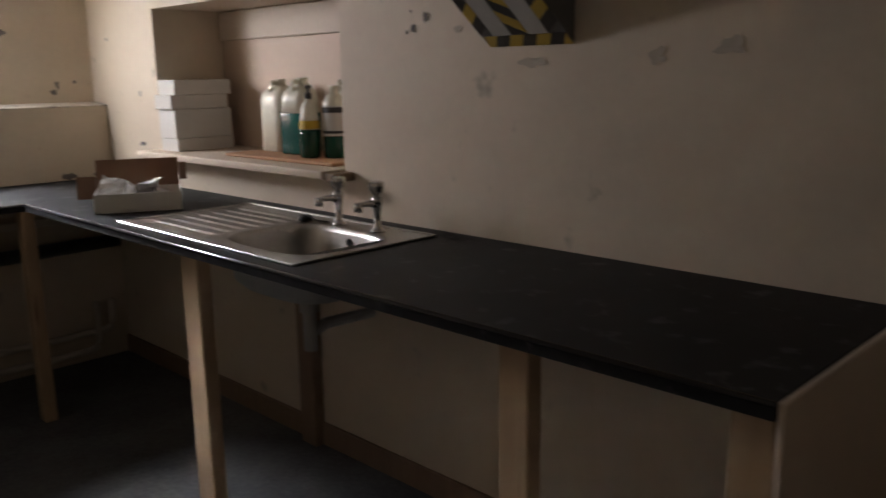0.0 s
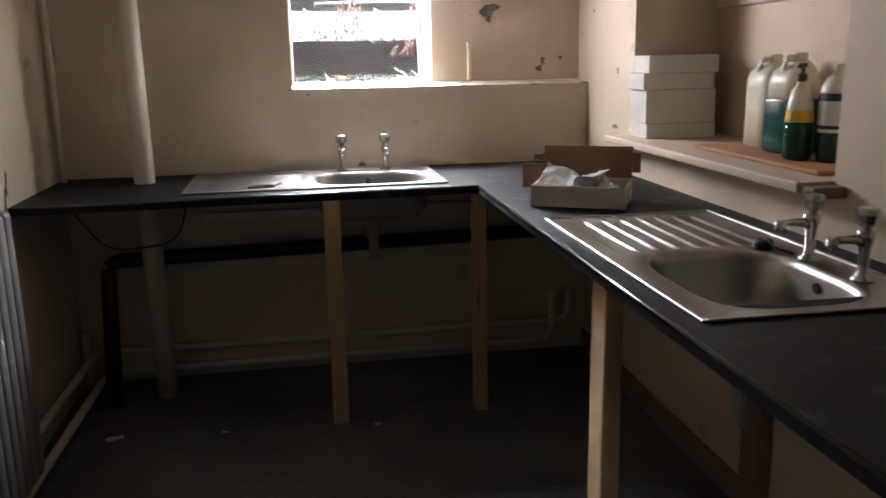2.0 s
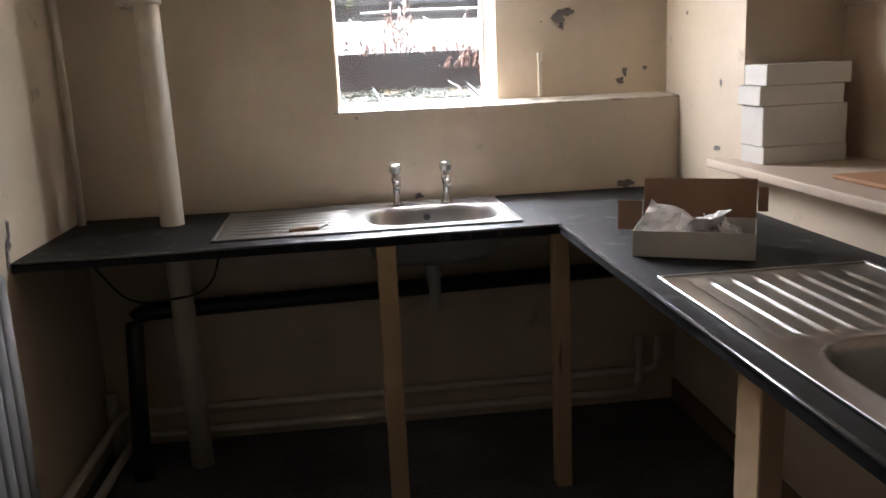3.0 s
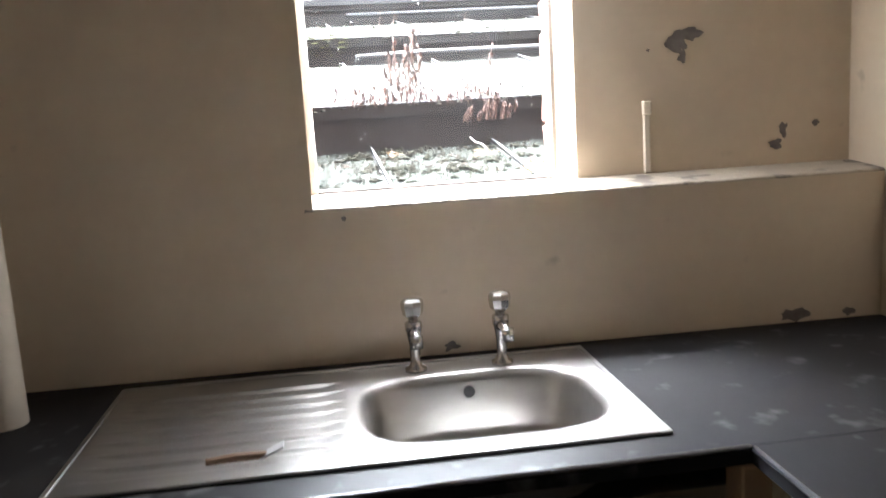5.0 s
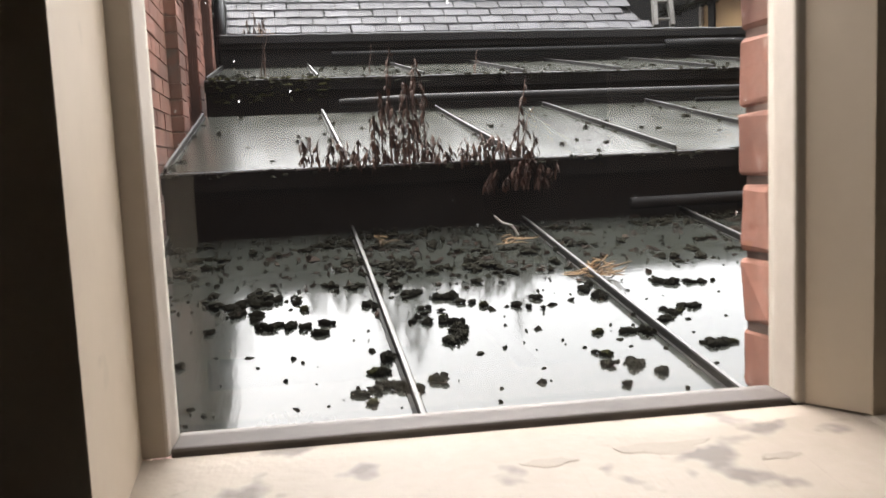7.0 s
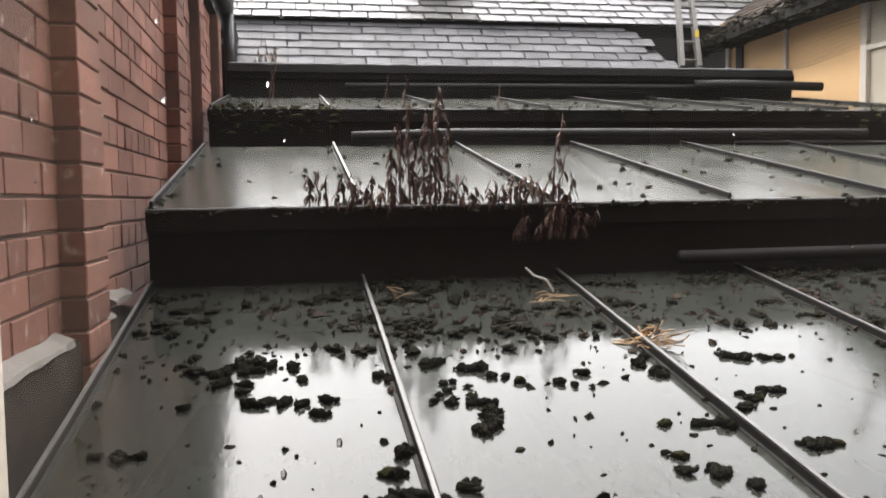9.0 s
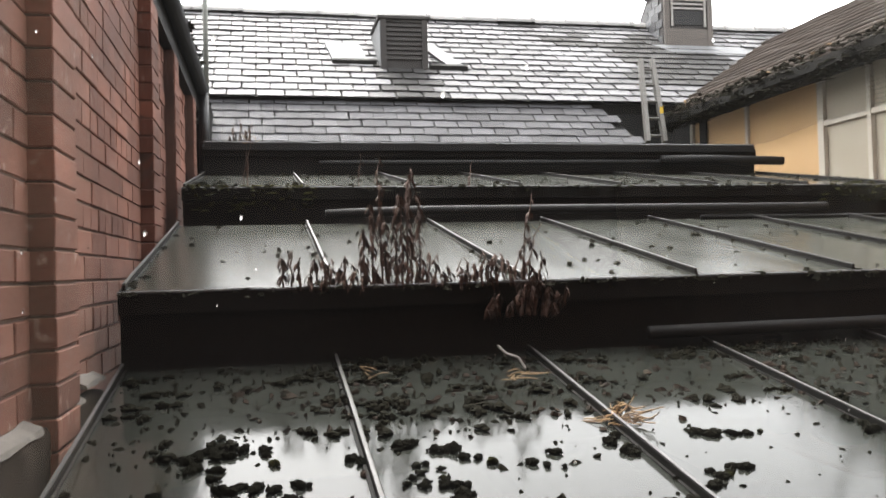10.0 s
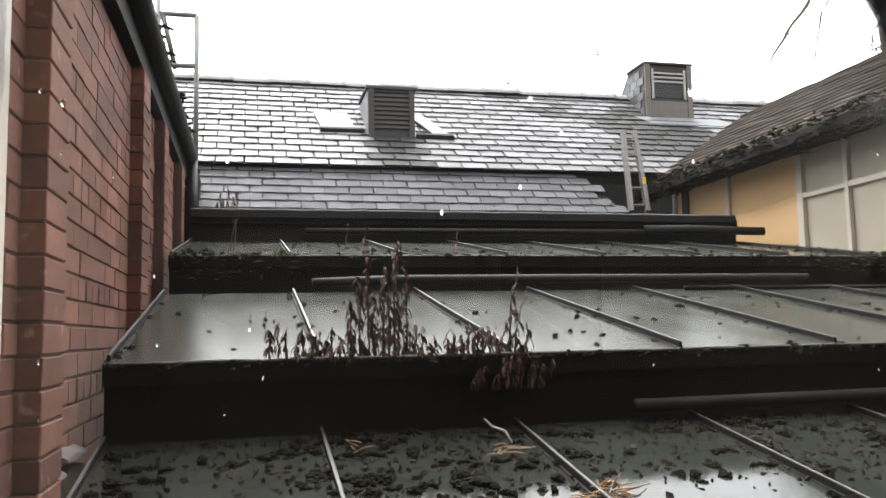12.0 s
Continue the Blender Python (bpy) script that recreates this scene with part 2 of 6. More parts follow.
M_DORM = mat("weathered_dark_boards", (0.045, 0.044, 0.043), (0.085, 0.08, 0.077), rough=0.85, scale=8, bump=0.4, stretch=(1, 1, 5), spec=0.12)
M_PALE = mat("peeling_pale_paint", (0.42, 0.40, 0.37), (0.16, 0.15, 0.14), rough=0.6, scale=14, bump=0.4)
M_YWALL = mat("ochre_painted_boarding", (0.74, 0.47, 0.225), (0.62, 0.385, 0.175), rough=0.6, scale=2, fine=40, bump=0.15, dots=((0.22, 0.15, 0.09), 6, 0.68, 0.78))
M_YFRAME = mat("dirty_white_frame_paint", (0.66, 0.61, 0.52), (0.46, 0.40, 0.33), rough=0.6, scale=10, bump=0.3)
M_YPANE = mat("dusty_window_pane", (0.56, 0.50, 0.40), (0.42, 0.37, 0.29), rough=0.12, rough2=0.3, scale=3, bump=0.03, spec=0.6)
M_TILE = mat("mossy_brown_roof_tile", (0.05, 0.037, 0.029), (0.016, 0.013, 0.011), spec=0.1, rough=0.9, rough2=0.75, scale=7, fine=60, bump=0.6, per_piece=0.25)
M_SCAF = mat("green_painted_tube", (0.12, 0.15, 0.13), (0.2, 0.2, 0.18), rough=0.45, scale=9, bump=0.1)
M_ALU = mat("weathered_aluminium", (0.12, 0.115, 0.105), (0.07, 0.064, 0.058), rough=0.5, metal=0.4, scale=10, bump=0.2)
M_GROUND = mat("yard_asphalt", (0.05, 0.05, 0.05), (0.035, 0.035, 0.035), rough=0.8, scale=1.5, bump=0.4)
M_BARK = mat("tree_bark", (0.06, 0.045, 0.035), rough=0.9, scale=20, bump=0.6)
M_CEMENT = mat("cracked_cement_flaunching", (0.036, 0.027, 0.021), (0.010, 0.008, 0.007), rough=0.95, scale=9, fine=60, spec=0.1, bump=1.0, contrast=0.18)

# ---- building helpers ----
ANG = 3.7
EXT = pose(0.8, 4.3, 0, 0, 0, ANG)
ROOM = Matrix.Identity(4)
BASE = {}


def bx(bm, x0, x1, y0, y1, z0, z1, m=None):
    vs = [bm.verts.new((x, y, z)) for z in (z0, z1) for y in (y0, y1) for x in (x0, x1)]
    for f in ((0, 2, 3, 1), (4, 5, 7, 6), (0, 1, 5, 4), (2, 6, 7, 3), (0, 4, 6, 2), (1, 3, 7, 5)):
        bm.faces.new([vs[i] for i in f])
    if m is not None:
        bmesh.ops.transform(bm, matrix=m, verts=vs)
    return vs


def box(x0, x1, y0, y1, z0, z1, bevel=0.0, seg=2):
    bm = bmesh.new()
    bx(bm, x0, x1, y0, y1, z0, z1)
    if bevel:
        bmesh.ops.bevel(bm, geom=bm.edges[:], offset=bevel, segments=seg, affect="EDGES", profile=0.5)
    return bm


def bevelled(bm, w, seg=2):
    bmesh.ops.bevel(bm, geom=bm.edges[:], offset=w, segments=seg, affect="EDGES", profile=0.5)
    return bm


def tube(bm, pts, radius, seg=10, caps=True):
    pts = [Vector(p) for p in pts]
    rings = []
    radii = radius if isinstance(radius, (list, tuple)) else [radius] * len(pts)
    for i, p in enumerate(pts):
        d = (pts[min(i + 1, len(pts) - 1)] - pts[max(i - 1, 0)]).normalized()
        ref = Vector((0, 0, 1)) if abs(d.z) < 0.9 else Vector((1, 0, 0))
        a = d.cross(ref).normalized()
        b = d.cross(a)
        rings.append([bm.verts.new(p + (a * math.cos(k * 2 * math.pi / seg) + b * math.sin(k * 2 * math.pi / seg)) * radii[i]) for k in range(seg)])
    for r, s in zip(rings, rings[1:]):
        for k in range(seg):
            bm.faces.new((r[k], r[(k + 1) % seg], s[(k + 1) % seg], s[k]))
    if caps:
        bm.faces.new(rings[0])
        bm.faces.new(rings[-1][::-1])
    return bm


def lathe(bm, profile, at, seg=16, axis=None):
    """profile: (radius, height) pairs, turned round an upright axis at the place given."""
    rings = []
    for r, h in profile:
        rings.append([bm.verts.new((at[0] + r * math.cos(k * 2 * math.pi / seg), at[1] + r * math.sin(k * 2 * math.pi / seg), at[2] + h)) for k in range(seg)])
    for r, s in zip(rings, rings[1:]):
        for k in range(seg):
            bm.faces.new((r[k], r[(k + 1) % seg], s[(k + 1) % seg], s[k]))
    bm.faces.new(rings[0][::-1])
    bm.faces.new(rings[-1])
    return bm


def mesh_of(name, bm, material, smooth=False):
    bmesh.ops.recalc_face_normals(bm, faces=bm.faces[:])
    me = bpy.data.meshes.new(name)
    bm.to_mesh(me)
    bm.free()
    me.materials.append(material)
    if smooth:
        me.shade_smooth()
    return me


def thing(name, base, label="", category="", frame_m=ROOM, group="", kind=""):
    """An Empty at its base; the parts are given in the coordinates of frame_m."""
    ob = new(name)
    ob.empty_display_size = 0.05
    ob.matrix_world = frame_m @ Matrix.Translation(base)
    BASE[ob.name] = Vector(base)
    return tagged(ob, label, category, group, kind)


def part(name, bm, material, parent, label="", smooth=False):
    root = parent
    while root.parent:
        root = root.parent
    bmesh.ops.translate(bm, vec=-BASE[root.name], verts=bm.verts[:])
    ob = new(name, mesh_of(name, bm, material, smooth))
    ob.parent = parent
    return tagged(ob, label)


def solid(name, bm, material, label="", category="", frame_m=ROOM, kind="", group="", smooth=False):
    lo = Vector([min(v.co[i] for v in bm.verts) for i in range(3)])
    hi = Vector([max(v.co[i] for v in bm.verts) for i in range(3)])
    base = Vector(((lo.x + hi.x) / 2, (lo.y + hi.y) / 2, lo.z))
    bmesh.ops.translate(bm, vec=-base, verts=bm.verts[:])
    ob = new(name, mesh_of(name, bm, material, smooth))
    ob.matrix_world = frame_m @ Matrix.Translation(base)
    BASE[ob.name] = base
    return tagged(ob, label, category, group, kind)


def rough_up(bm, amount, scale, seed=0.0):
    for v in bm.verts:
        v.co += noise.noise_vector(v.co * scale + Vector((seed, seed * 1.7, 0))) * amount


# ---- room ----
XW, XE, YN, YR, YS, ZC = -0.48, 1.79, 3.965, 4.105, -1.7, 2.5
ZL = 1.248
WX0, WX1, WTOP = 0.481, 1.103, 2.02
solid("floor", box(XW - 0.15, 2.3, YS - 0.15, 4.2, -0.12, 0.0), M_FLOOR, "dark worn bitumen floor with pale specks and scuffs", "floor", kind="structure")
# Unseen ceiling, its tone set by how much light it should bounce.
solid("ceiling", box(XW - 0.15, 2.3, YS - 0.15, 4.2, ZC, ZC + 0.12), M_CEIL, "plain white painted ceiling", "ceiling", kind="structure")
bm = bmesh.new()
bx(bm, XW - 0.15, 2.3, YN, 4.2, 0, ZL - 0.008)
vs = [bm.verts.new(p) for z in (ZL - 0.008, ZC) for p in ((XW - 0.15, YN, z), (WX0, YN, z), (0.462, 4.2, z), (XW - 0.15, 4.2, z))]
for f in ((3, 2, 1, 0), (4, 5, 6, 7), (0, 1, 5, 4), (1, 2, 6, 5), (2, 3, 7, 6), (3, 0, 4, 7)):
    bm.faces.new([vs[i] for i in f])
bx(bm, 0.45, WX1, YN + 0.002, 4.2, WTOP, ZC)
bx(bm, WX1, 2.3, YR, 4.2, ZL - 0.008, ZC)
wall_north = solid("wall_north", bm, M_WALL, "cream painted plaster wall, chipped and stained, with a window opening", "wall", kind="structure")
# the sloping ledge along the top of the lower wall, with a ragged painted edge
bm = bmesh.new()
nx = 240
rows = []
for i in range(nx + 1):
    x = 0.463 + (XE - 0.464) * i / nx
    back = 4.15 if x < WX1 else YR
    jag = 0.003 * noise.noise(Vector((x * 11, 0, 0))) + 0.0035 * noise.noise(Vector((x * 60, 3, 0)))
    rows.append([bm.verts.new((x, YN - 0.002 + jag, ZL - 0.008)), bm.verts.new((x, YN - 0.001 + jag, ZL - 0.003 + jag * 0.4)), bm.verts.new((x, YN + 0.004 + jag, ZL + jag * 0.5)),
                 bm.verts.new((x, (YN + back) / 2, ZL + 0.006 + 0.002 * noise.noise(Vector((x * 9, 5, 0))))), bm.verts.new((x, back, ZL + 0.012)), bm.verts.new((x, back, ZL - 0.008))])
for a, b in zip(rows, rows[1:]):
    for k in range(6):
        bm.faces.new((a[k], b[k], b[(k + 1) % 6], a[(k + 1) % 6]))
bm.faces.new(rows[0][::-1])
bm.faces.new(rows[-1])
ledge = solid("trim_ledge", bm, M_SILL, "cream painted plaster ledge and window sill with flaking paint", "window sill", kind="structure")

def flake(cx, cy, w, d, seed):
    bm = bmesh.new()
    ring = []
    for k in range(22):
        a = k * 2 * math.pi / 22
        r = 0.55 + 0.4 * noise.noise(Vector((math.cos(a) * 1.7 + seed, math.sin(a) * 1.7, seed)))
        y = cy + d * r * math.sin(a)
        back = 4.15 if cx < WX1 else YR
        z = ZL + 0.012 * (y - YN) / (back - YN) - 0.001
        ring.append(bm.verts.new((cx + w * r * math.cos(a), y, z)))
    bm.faces.new(ring)
    ex = bmesh.ops.extrude_face_region(bm, geom=bm.faces[:])
    bmesh.ops.translate(bm, vec=(0, 0, 0.0013), verts=[g for g in ex["geom"] if isinstance(g, bmesh.types.BMVert)])
    return part("paint_flake", bm, M_SILLB, ledge, "bare grey patch where paint has flaked")


for cx, cy, w, d, k in ((0.90, 4.085, 0.075, 0.022, 3), (0.80, 4.075, 0.04, 0.012, 5), (0.985, 4.05, 0.03, 0.010, 8), (0.70, 4.03, 0.02, 0.006, 2), (1.2, 4.04, 0.05, 0.014, 6), (1.5, 4.05, 0.04, 0.016, 7)):
    flake(cx, cy, w, d, k)

NY0, NY1, NZ0, NZ1, NXB = 2.155, 3.435, 1.056, 1.66, 2.14
bm = bmesh.new()
bx(bm, XE, 2.3, YS - 0.15, NY0, 0, ZC)
bx(bm, XE, 2.3, NY1, YN, 0, ZC)
bx(bm, XE, 2.3, YN, YR, ZL - 0.008, ZC)
bx(bm, XE, 2.3, NY0, NY1, 0, NZ0 - 0.045)
bx(bm, XE, 2.3, NY0, NY1, NZ1, ZC)
bx(bm, NXB, 2.3, NY0, NY1, NZ0 - 0.045, NZ1)
wall_east = solid("wall_east", bm, M_WALL, "cream painted plaster wall with a deep shelf niche", "wall", kind="structure")
bm = bmesh.new()
bx(bm, NXB - 0.03, NXB - 0.004, NY0 + 0.003, NY1 - 0.003, 1.53, NZ1 - 0.003)
solid("trim_niche", bevelled(bm, 0.006), M_NICHE, "cream painted beam along the top of the niche back", "trim", kind="structure")
solid("trim_niche_back", box(NXB - 0.014, NXB - 0.002, NY0 + 0.003, NY1 - 0.003, NZ0 + 0.001, 1.529), M_NICHEB, "pale pinkish board at the back of the niche", "panel", kind="structure")
wall_west = solid("wall_west", box(XW - 0.15, XW, YS - 0.15, YN, 0, ZC), M_WALL, "cream painted plaster wall", "wall", kind="structure")
# Unseen closing wall, kept cream to bounce light under the worktops.
solid("wall_south", box(XW, XE, YS - 0.15, YS, 0, ZC), M_WALL, "unseen cream wall behind the start, bouncing light into the room", "wall", kind="structure")
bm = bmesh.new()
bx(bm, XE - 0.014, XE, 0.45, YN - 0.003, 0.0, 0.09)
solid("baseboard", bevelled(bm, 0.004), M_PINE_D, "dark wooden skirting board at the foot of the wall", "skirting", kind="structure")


def chip(name, cx, cz, w, h, seed, parent, mat_=M_CHIP, wall="n", y=YR, label="chipped paint showing grey plaster"):
    bm = bmesh.new()
    n = 18
    ring = []
    for k in range(n):
        a = k * 2 * math.pi / n
        r = 0.5 + 0.42 * noise.noise(Vector((math.cos(a) * 1.5 + seed, math.sin(a) * 1.5, seed)))
        p = (cx + w * r * math.cos(a), cz + h * r * math.sin(a))
        ring.append(bm.verts.new({"n": (p[0], y - 0.0025, p[1]), "e": (XE - 0.0025, p[0], p[1]), "w": (XW + 0.0025, p[0], p[1])}[wall]))
    mid = bm.verts.new({"n": (cx, y - 0.001, cz), "e": (XE - 0.001, cx, cz), "w": (XW + 0.001, cx, cz)}[wall])
    for k in range(n):
        bm.faces.new((ring[k], ring[(k + 1) % n], mid))
    return part(name, bm, mat_, parent, label)


for cx, cz, w, h, s in ((1.352, 1.562, 0.052, 0.042, 1), (1.385, 1.583, 0.05, 0.03, 2), (1.365, 1.53, 0.02, 0.03, 21), (1.618, 1.345, 0.022, 0.035, 3), (1.60, 1.31, 0.04, 0.02, 4), (1.70, 1.355, 0.02, 0.012, 5), (1.282, 1.548, 0.008, 0.006, 6)):
    chip("plaster_chip", cx, cz, w, h, s, wall_north)
# The last mark, between the taps, stands in for a dark sink plug.
for cx, cz, w, h, s in ((0.545, 1.222, 0.012, 0.01, 7), (1.57, 0.918, 0.07, 0.03, 8), (1.71, 0.915, 0.03, 0.02, 9), (0.76, 0.916, 0.034, 0.018, 10)):
    chip("plaster_chip", cx, cz, w, h, s, wall_north, y=YN)
for cy, cz, w, h, s in ((1.75, 1.531, 0.02, 0.03, 11), (1.80, 1.50, 0.024, 0.024, 12), (1.83, 1.49, 0.012, 0.012, 13), (1.81, 1.55, 0.008, 0.008, 17), (3.60, 1.30, 0.02, 0.03, 14), (3.9, 1.55, 0.02, 0.014, 15), (3.62, 1.075, 0.05, 0.02, 19)):
    chip("plaster_chip", cy, cz, w, h, s, wall_east, wall="e", mat_=M_CHIP)

for cy, cz, w, h, k in ((1.35, 1.395, 0.075, 0.03, 31), (0.98, 1.40, 0.05, 0.035, 32), (0.80, 1.415, 0.07, 0.04, 33), (1.62, 1.49, 0.03, 0.02, 34)):
    chip("wall_smudge", cy, cz, w, h, k, wall_east, wall="e", mat_=M_SMUDGE, label="faint grey smudge on the paint")

for cy, cz, w, h, k in ((3.305, 1.0, 0.02, 0.05, 41), (3.29, 0.955, 0.03, 0.035, 42), (3.275, 0.905, 0.02, 0.05, 43)):
    chip("plaster_chip", cy, cz, w, h, k, wall_west, wall="w")

# ---- window ----
win = thing("window_1", (0.775, 4.175, ZL), "cream painted wooden window with one clear rain-spotted pane", "window", kind="structure")
FY0, FY1 = 4.15, 4.2
part("window_frame", box(0.45, 0.4885, FY0, FY1, ZL + 0.012, WTOP, 0.003), M_FRAME, win)
part("window_frame", box(1.056, WX1 - 0.002, FY0, FY1, ZL + 0.012, WTOP, 0.003), M_FRAME, win)
part("window_frame", box(0.4885, 1.056, FY0 + 0.004, FY1, ZL + 0.0, ZL + 0.019, 0.003), M_RAIL, win, "grimy bottom rail")
part("window_frame", box(0.4885, 1.056, FY0, FY1, WTOP - 0.03, WTOP, 0.003), M_FRAME, win)
pane = part("pane", box(0.486, 1.06, 4.186, 4.19, ZL + 0.018, WTOP - 0.025), M_GLASS, win)
pane.visible_shadow = False
M_DROP = bpy.data.materials.new("rain_water")
M_DROP.use_nodes = True
M_DROP.node_tree.nodes["Principled BSDF"].inputs["Transmission Weight"].default_value = 1.0
M_DROP.node_tree.nodes["Principled BSDF"].inputs["IOR"].default_value = 1.33
M_DROP.node_tree.nodes["Principled BSDF"].inputs["Roughness"].default_value = 0.0
drnd = random.Random(11)
bm = bmesh.new()
for _ in range(80):
    r = drnd.choice((0.0005, 0.0006, 0.0008, 0.0011, 0.0015))
    mm = Matrix.Translation((drnd.uniform(0.5, 1.04), 4.1905, drnd.uniform(1.28, 1.95))) @ Matrix.Diagonal((r, r * 0.6, r * drnd.uniform(1.0, 1.9), 1))
    bmesh.ops.create_icosphere(bm, subdivisions=2, radius=1.0, matrix=mm)
solid("rain_drops", bm, M_DROP, "small rain drops on the outside of the window pane", "rain drops", kind="stuff", smooth=True)
# the plastered side of the opening, which widens towards the recessed wall
bm = bmesh.new()
vs = [bm.verts.new(p) for z in (ZL + 0.013, WTOP) for p in ((1.103, YR, z), (1.103, FY0, z), (1.066, FY0, z))]
for f in ((0, 1, 2), (3, 5, 4), (0, 3, 4, 1), (1, 4, 5, 2), (2, 5, 3, 0)):
    bm.faces.new([vs[i] for i in f])
solid("trim_jamb", bm, M_WALL, "cream plastered side of the window opening", "window reveal", kind="structure")
# outer leaf of brickwork; its unseen height to 7 m is added to block sky
facing = thing("wall_facing", (0.8, 4.24, 0), "red brick outer face of the wall round the window", "wall", kind="structure")
bm = bmesh.new()
bx(bm, -4.0, 0.42, 4.203, 4.262, -1.0, 7.0)
bx(bm, 1.067, 9.0, 4.203, 4.262, -1.0, 7.0)
bx(bm, 0.42, 1.067, 4.203, 4.262, -1.0, ZL - 0.02)
bx(bm, 0.42, 1.067, 4.203, 4.262, WTOP + 0.05, 7.0)
part("mortar_bed", bm, M_MORTAR, facing)
z = 0.945
bi = 0
while z < WTOP + 0.05:
    for (a, b) in ((1.062, 1.165 if bi % 2 else 1.275), (0.43 - (0.1 if bi % 2 else 0.21), 0.43)):
        off = 0.004 * noise.noise(Vector((a * 7, z * 31, 0)))
        bm = box(a + off, b + off, 4.204, 4.268, z, z + 0.068, 0.006, 2)
        rough_up(bm, 0.006, 45, z)
        part("brick", bm, M_BRICK, facing)
    z += 0.075
    bi += 1

# ---- worktops ----
CZ, CT = 0.90, 0.031


def slab(name, quads, z0, z1, material, label, category):
    """A worktop from four-cornered pieces that share their edges, with a hole left for the sink."""
    bm = bmesh.new()
    for q in quads:
        lo = [bm.verts.new((x, y, z0)) for x, y in q]
        hi = [bm.verts.new((x, y, z1)) for x, y in q]
        n = len(q)
        bm.faces.new(lo[::-1])
        bm.faces.new(hi)
        for k in range(n):
            bm.faces.new((lo[k], lo[(k + 1) % n], hi[(k + 1) % n], hi[k]))
    bmesh.ops.remove_doubles(bm, verts=bm.verts[:], dist=0.0001)
    seen = {}
    for f in bm.faces[:]:
        key = frozenset(f.verts)
        if key in seen:
            bmesh.ops.delete(bm, geom=[f, seen[key]], context="FACES_ONLY")
        else:
            seen[key] = f
    root = thing(name, (*quads[0][0], 0.0), label, category)
    part("top", bm, material, root, "black slate-effect laminate top")
    return root


def yf(x):
    return 3.286 + (x + 0.48) * 0.029


AX0, AX1, AY0, AY1 = 0.11, 1.0, 3.45, 3.87
xs, ys_ = XW + 0.003, XE - 0.003
top_a = slab("worktop", [
    [(xs, yf(xs)), (AX0, yf(AX0)), (AX0, AY0), (AX0, AY1), (AX0, YN - 0.003), (xs, YN - 0.003)],
    [(AX0, yf(AX0)), (AX1, yf(AX1)), (AX1, AY0), (AX0, AY0)],
    [(AX0, AY1), (AX1, AY1), (AX1, YN - 0.003), (AX0, YN - 0.003)],
    [(AX1, yf(AX1)), (1.15, yf(1.15)), (ys_, yf(ys_)), (ys_, YN - 0.003), (AX1, YN - 0.003), (AX1, AY1), (AX1, AY0)],
], CZ - CT, CZ, M_TOP, "black slate-effect laminate worktop under the window, dusty and marked", "worktop")
BX0, BX1, BY0, BY1 = 1.24, 1.66, 1.73, 2.56
BS = 0.40
top_b = slab("worktop", [
    [(1.15, BS), (BX0, BS), (BX0, BY0), (BX0, BY1), (BX0, yf(BX0) - 0.002), (1.15, yf(1.15) - 0.002)],
    [(BX0, BS), (BX1, BS), (BX1, BY0), (BX0, BY0)],
    [(BX0, BY1), (BX1, BY1), (BX1, yf(BX1) - 0.002), (BX0, yf(BX0) - 0.002)],
    [(BX1, BS), (ys_, BS), (ys_, yf(ys_) - 0.002), (BX1, yf(BX1) - 0.002), (BX1, BY1), (BX1, BY0)],
], CZ - CT, CZ, M_TOP, "long black slate-effect laminate worktop along the wall", "worktop")
# rounded glossy nosing along the worktop fronts
bm = bmesh.new()
tube(bm, [(1.1515, BS, CZ - 0.0052), (1.1515, 1.8, CZ - 0.0052), (1.1515, yf(1.15) - 0.006, CZ - 0.0052)], 0.0055, 10)
part("edging", bm, M_EDGE, top_b, "glossy black rounded edging", smooth=True)
bm = bmesh.new()
tube(bm, [(xs, yf(xs) + 0.0015, CZ - 0.0052), (1.149, yf(1.149) + 0.0015, CZ - 0.0052)], 0.0055, 10)
part("edging", bm, M_EDGE, top_a, "glossy black rounded edging", smooth=True)


# ---- sinks ----
def rrect(cx, cy, hx, hy, r, n=40):
    pts = []
    for k in range(n):
        a = (k + 0.5) * 2 * math.pi / n
        c, s = math.cos(a), math.sin(a)
        e = 5.0 if r < 0.08 else 3.6
        q = (abs(c / hx) ** e + abs(s / hy) ** e) ** (-1 / e)
        pts.append((cx + c * q, cy + s * q))
    return pts


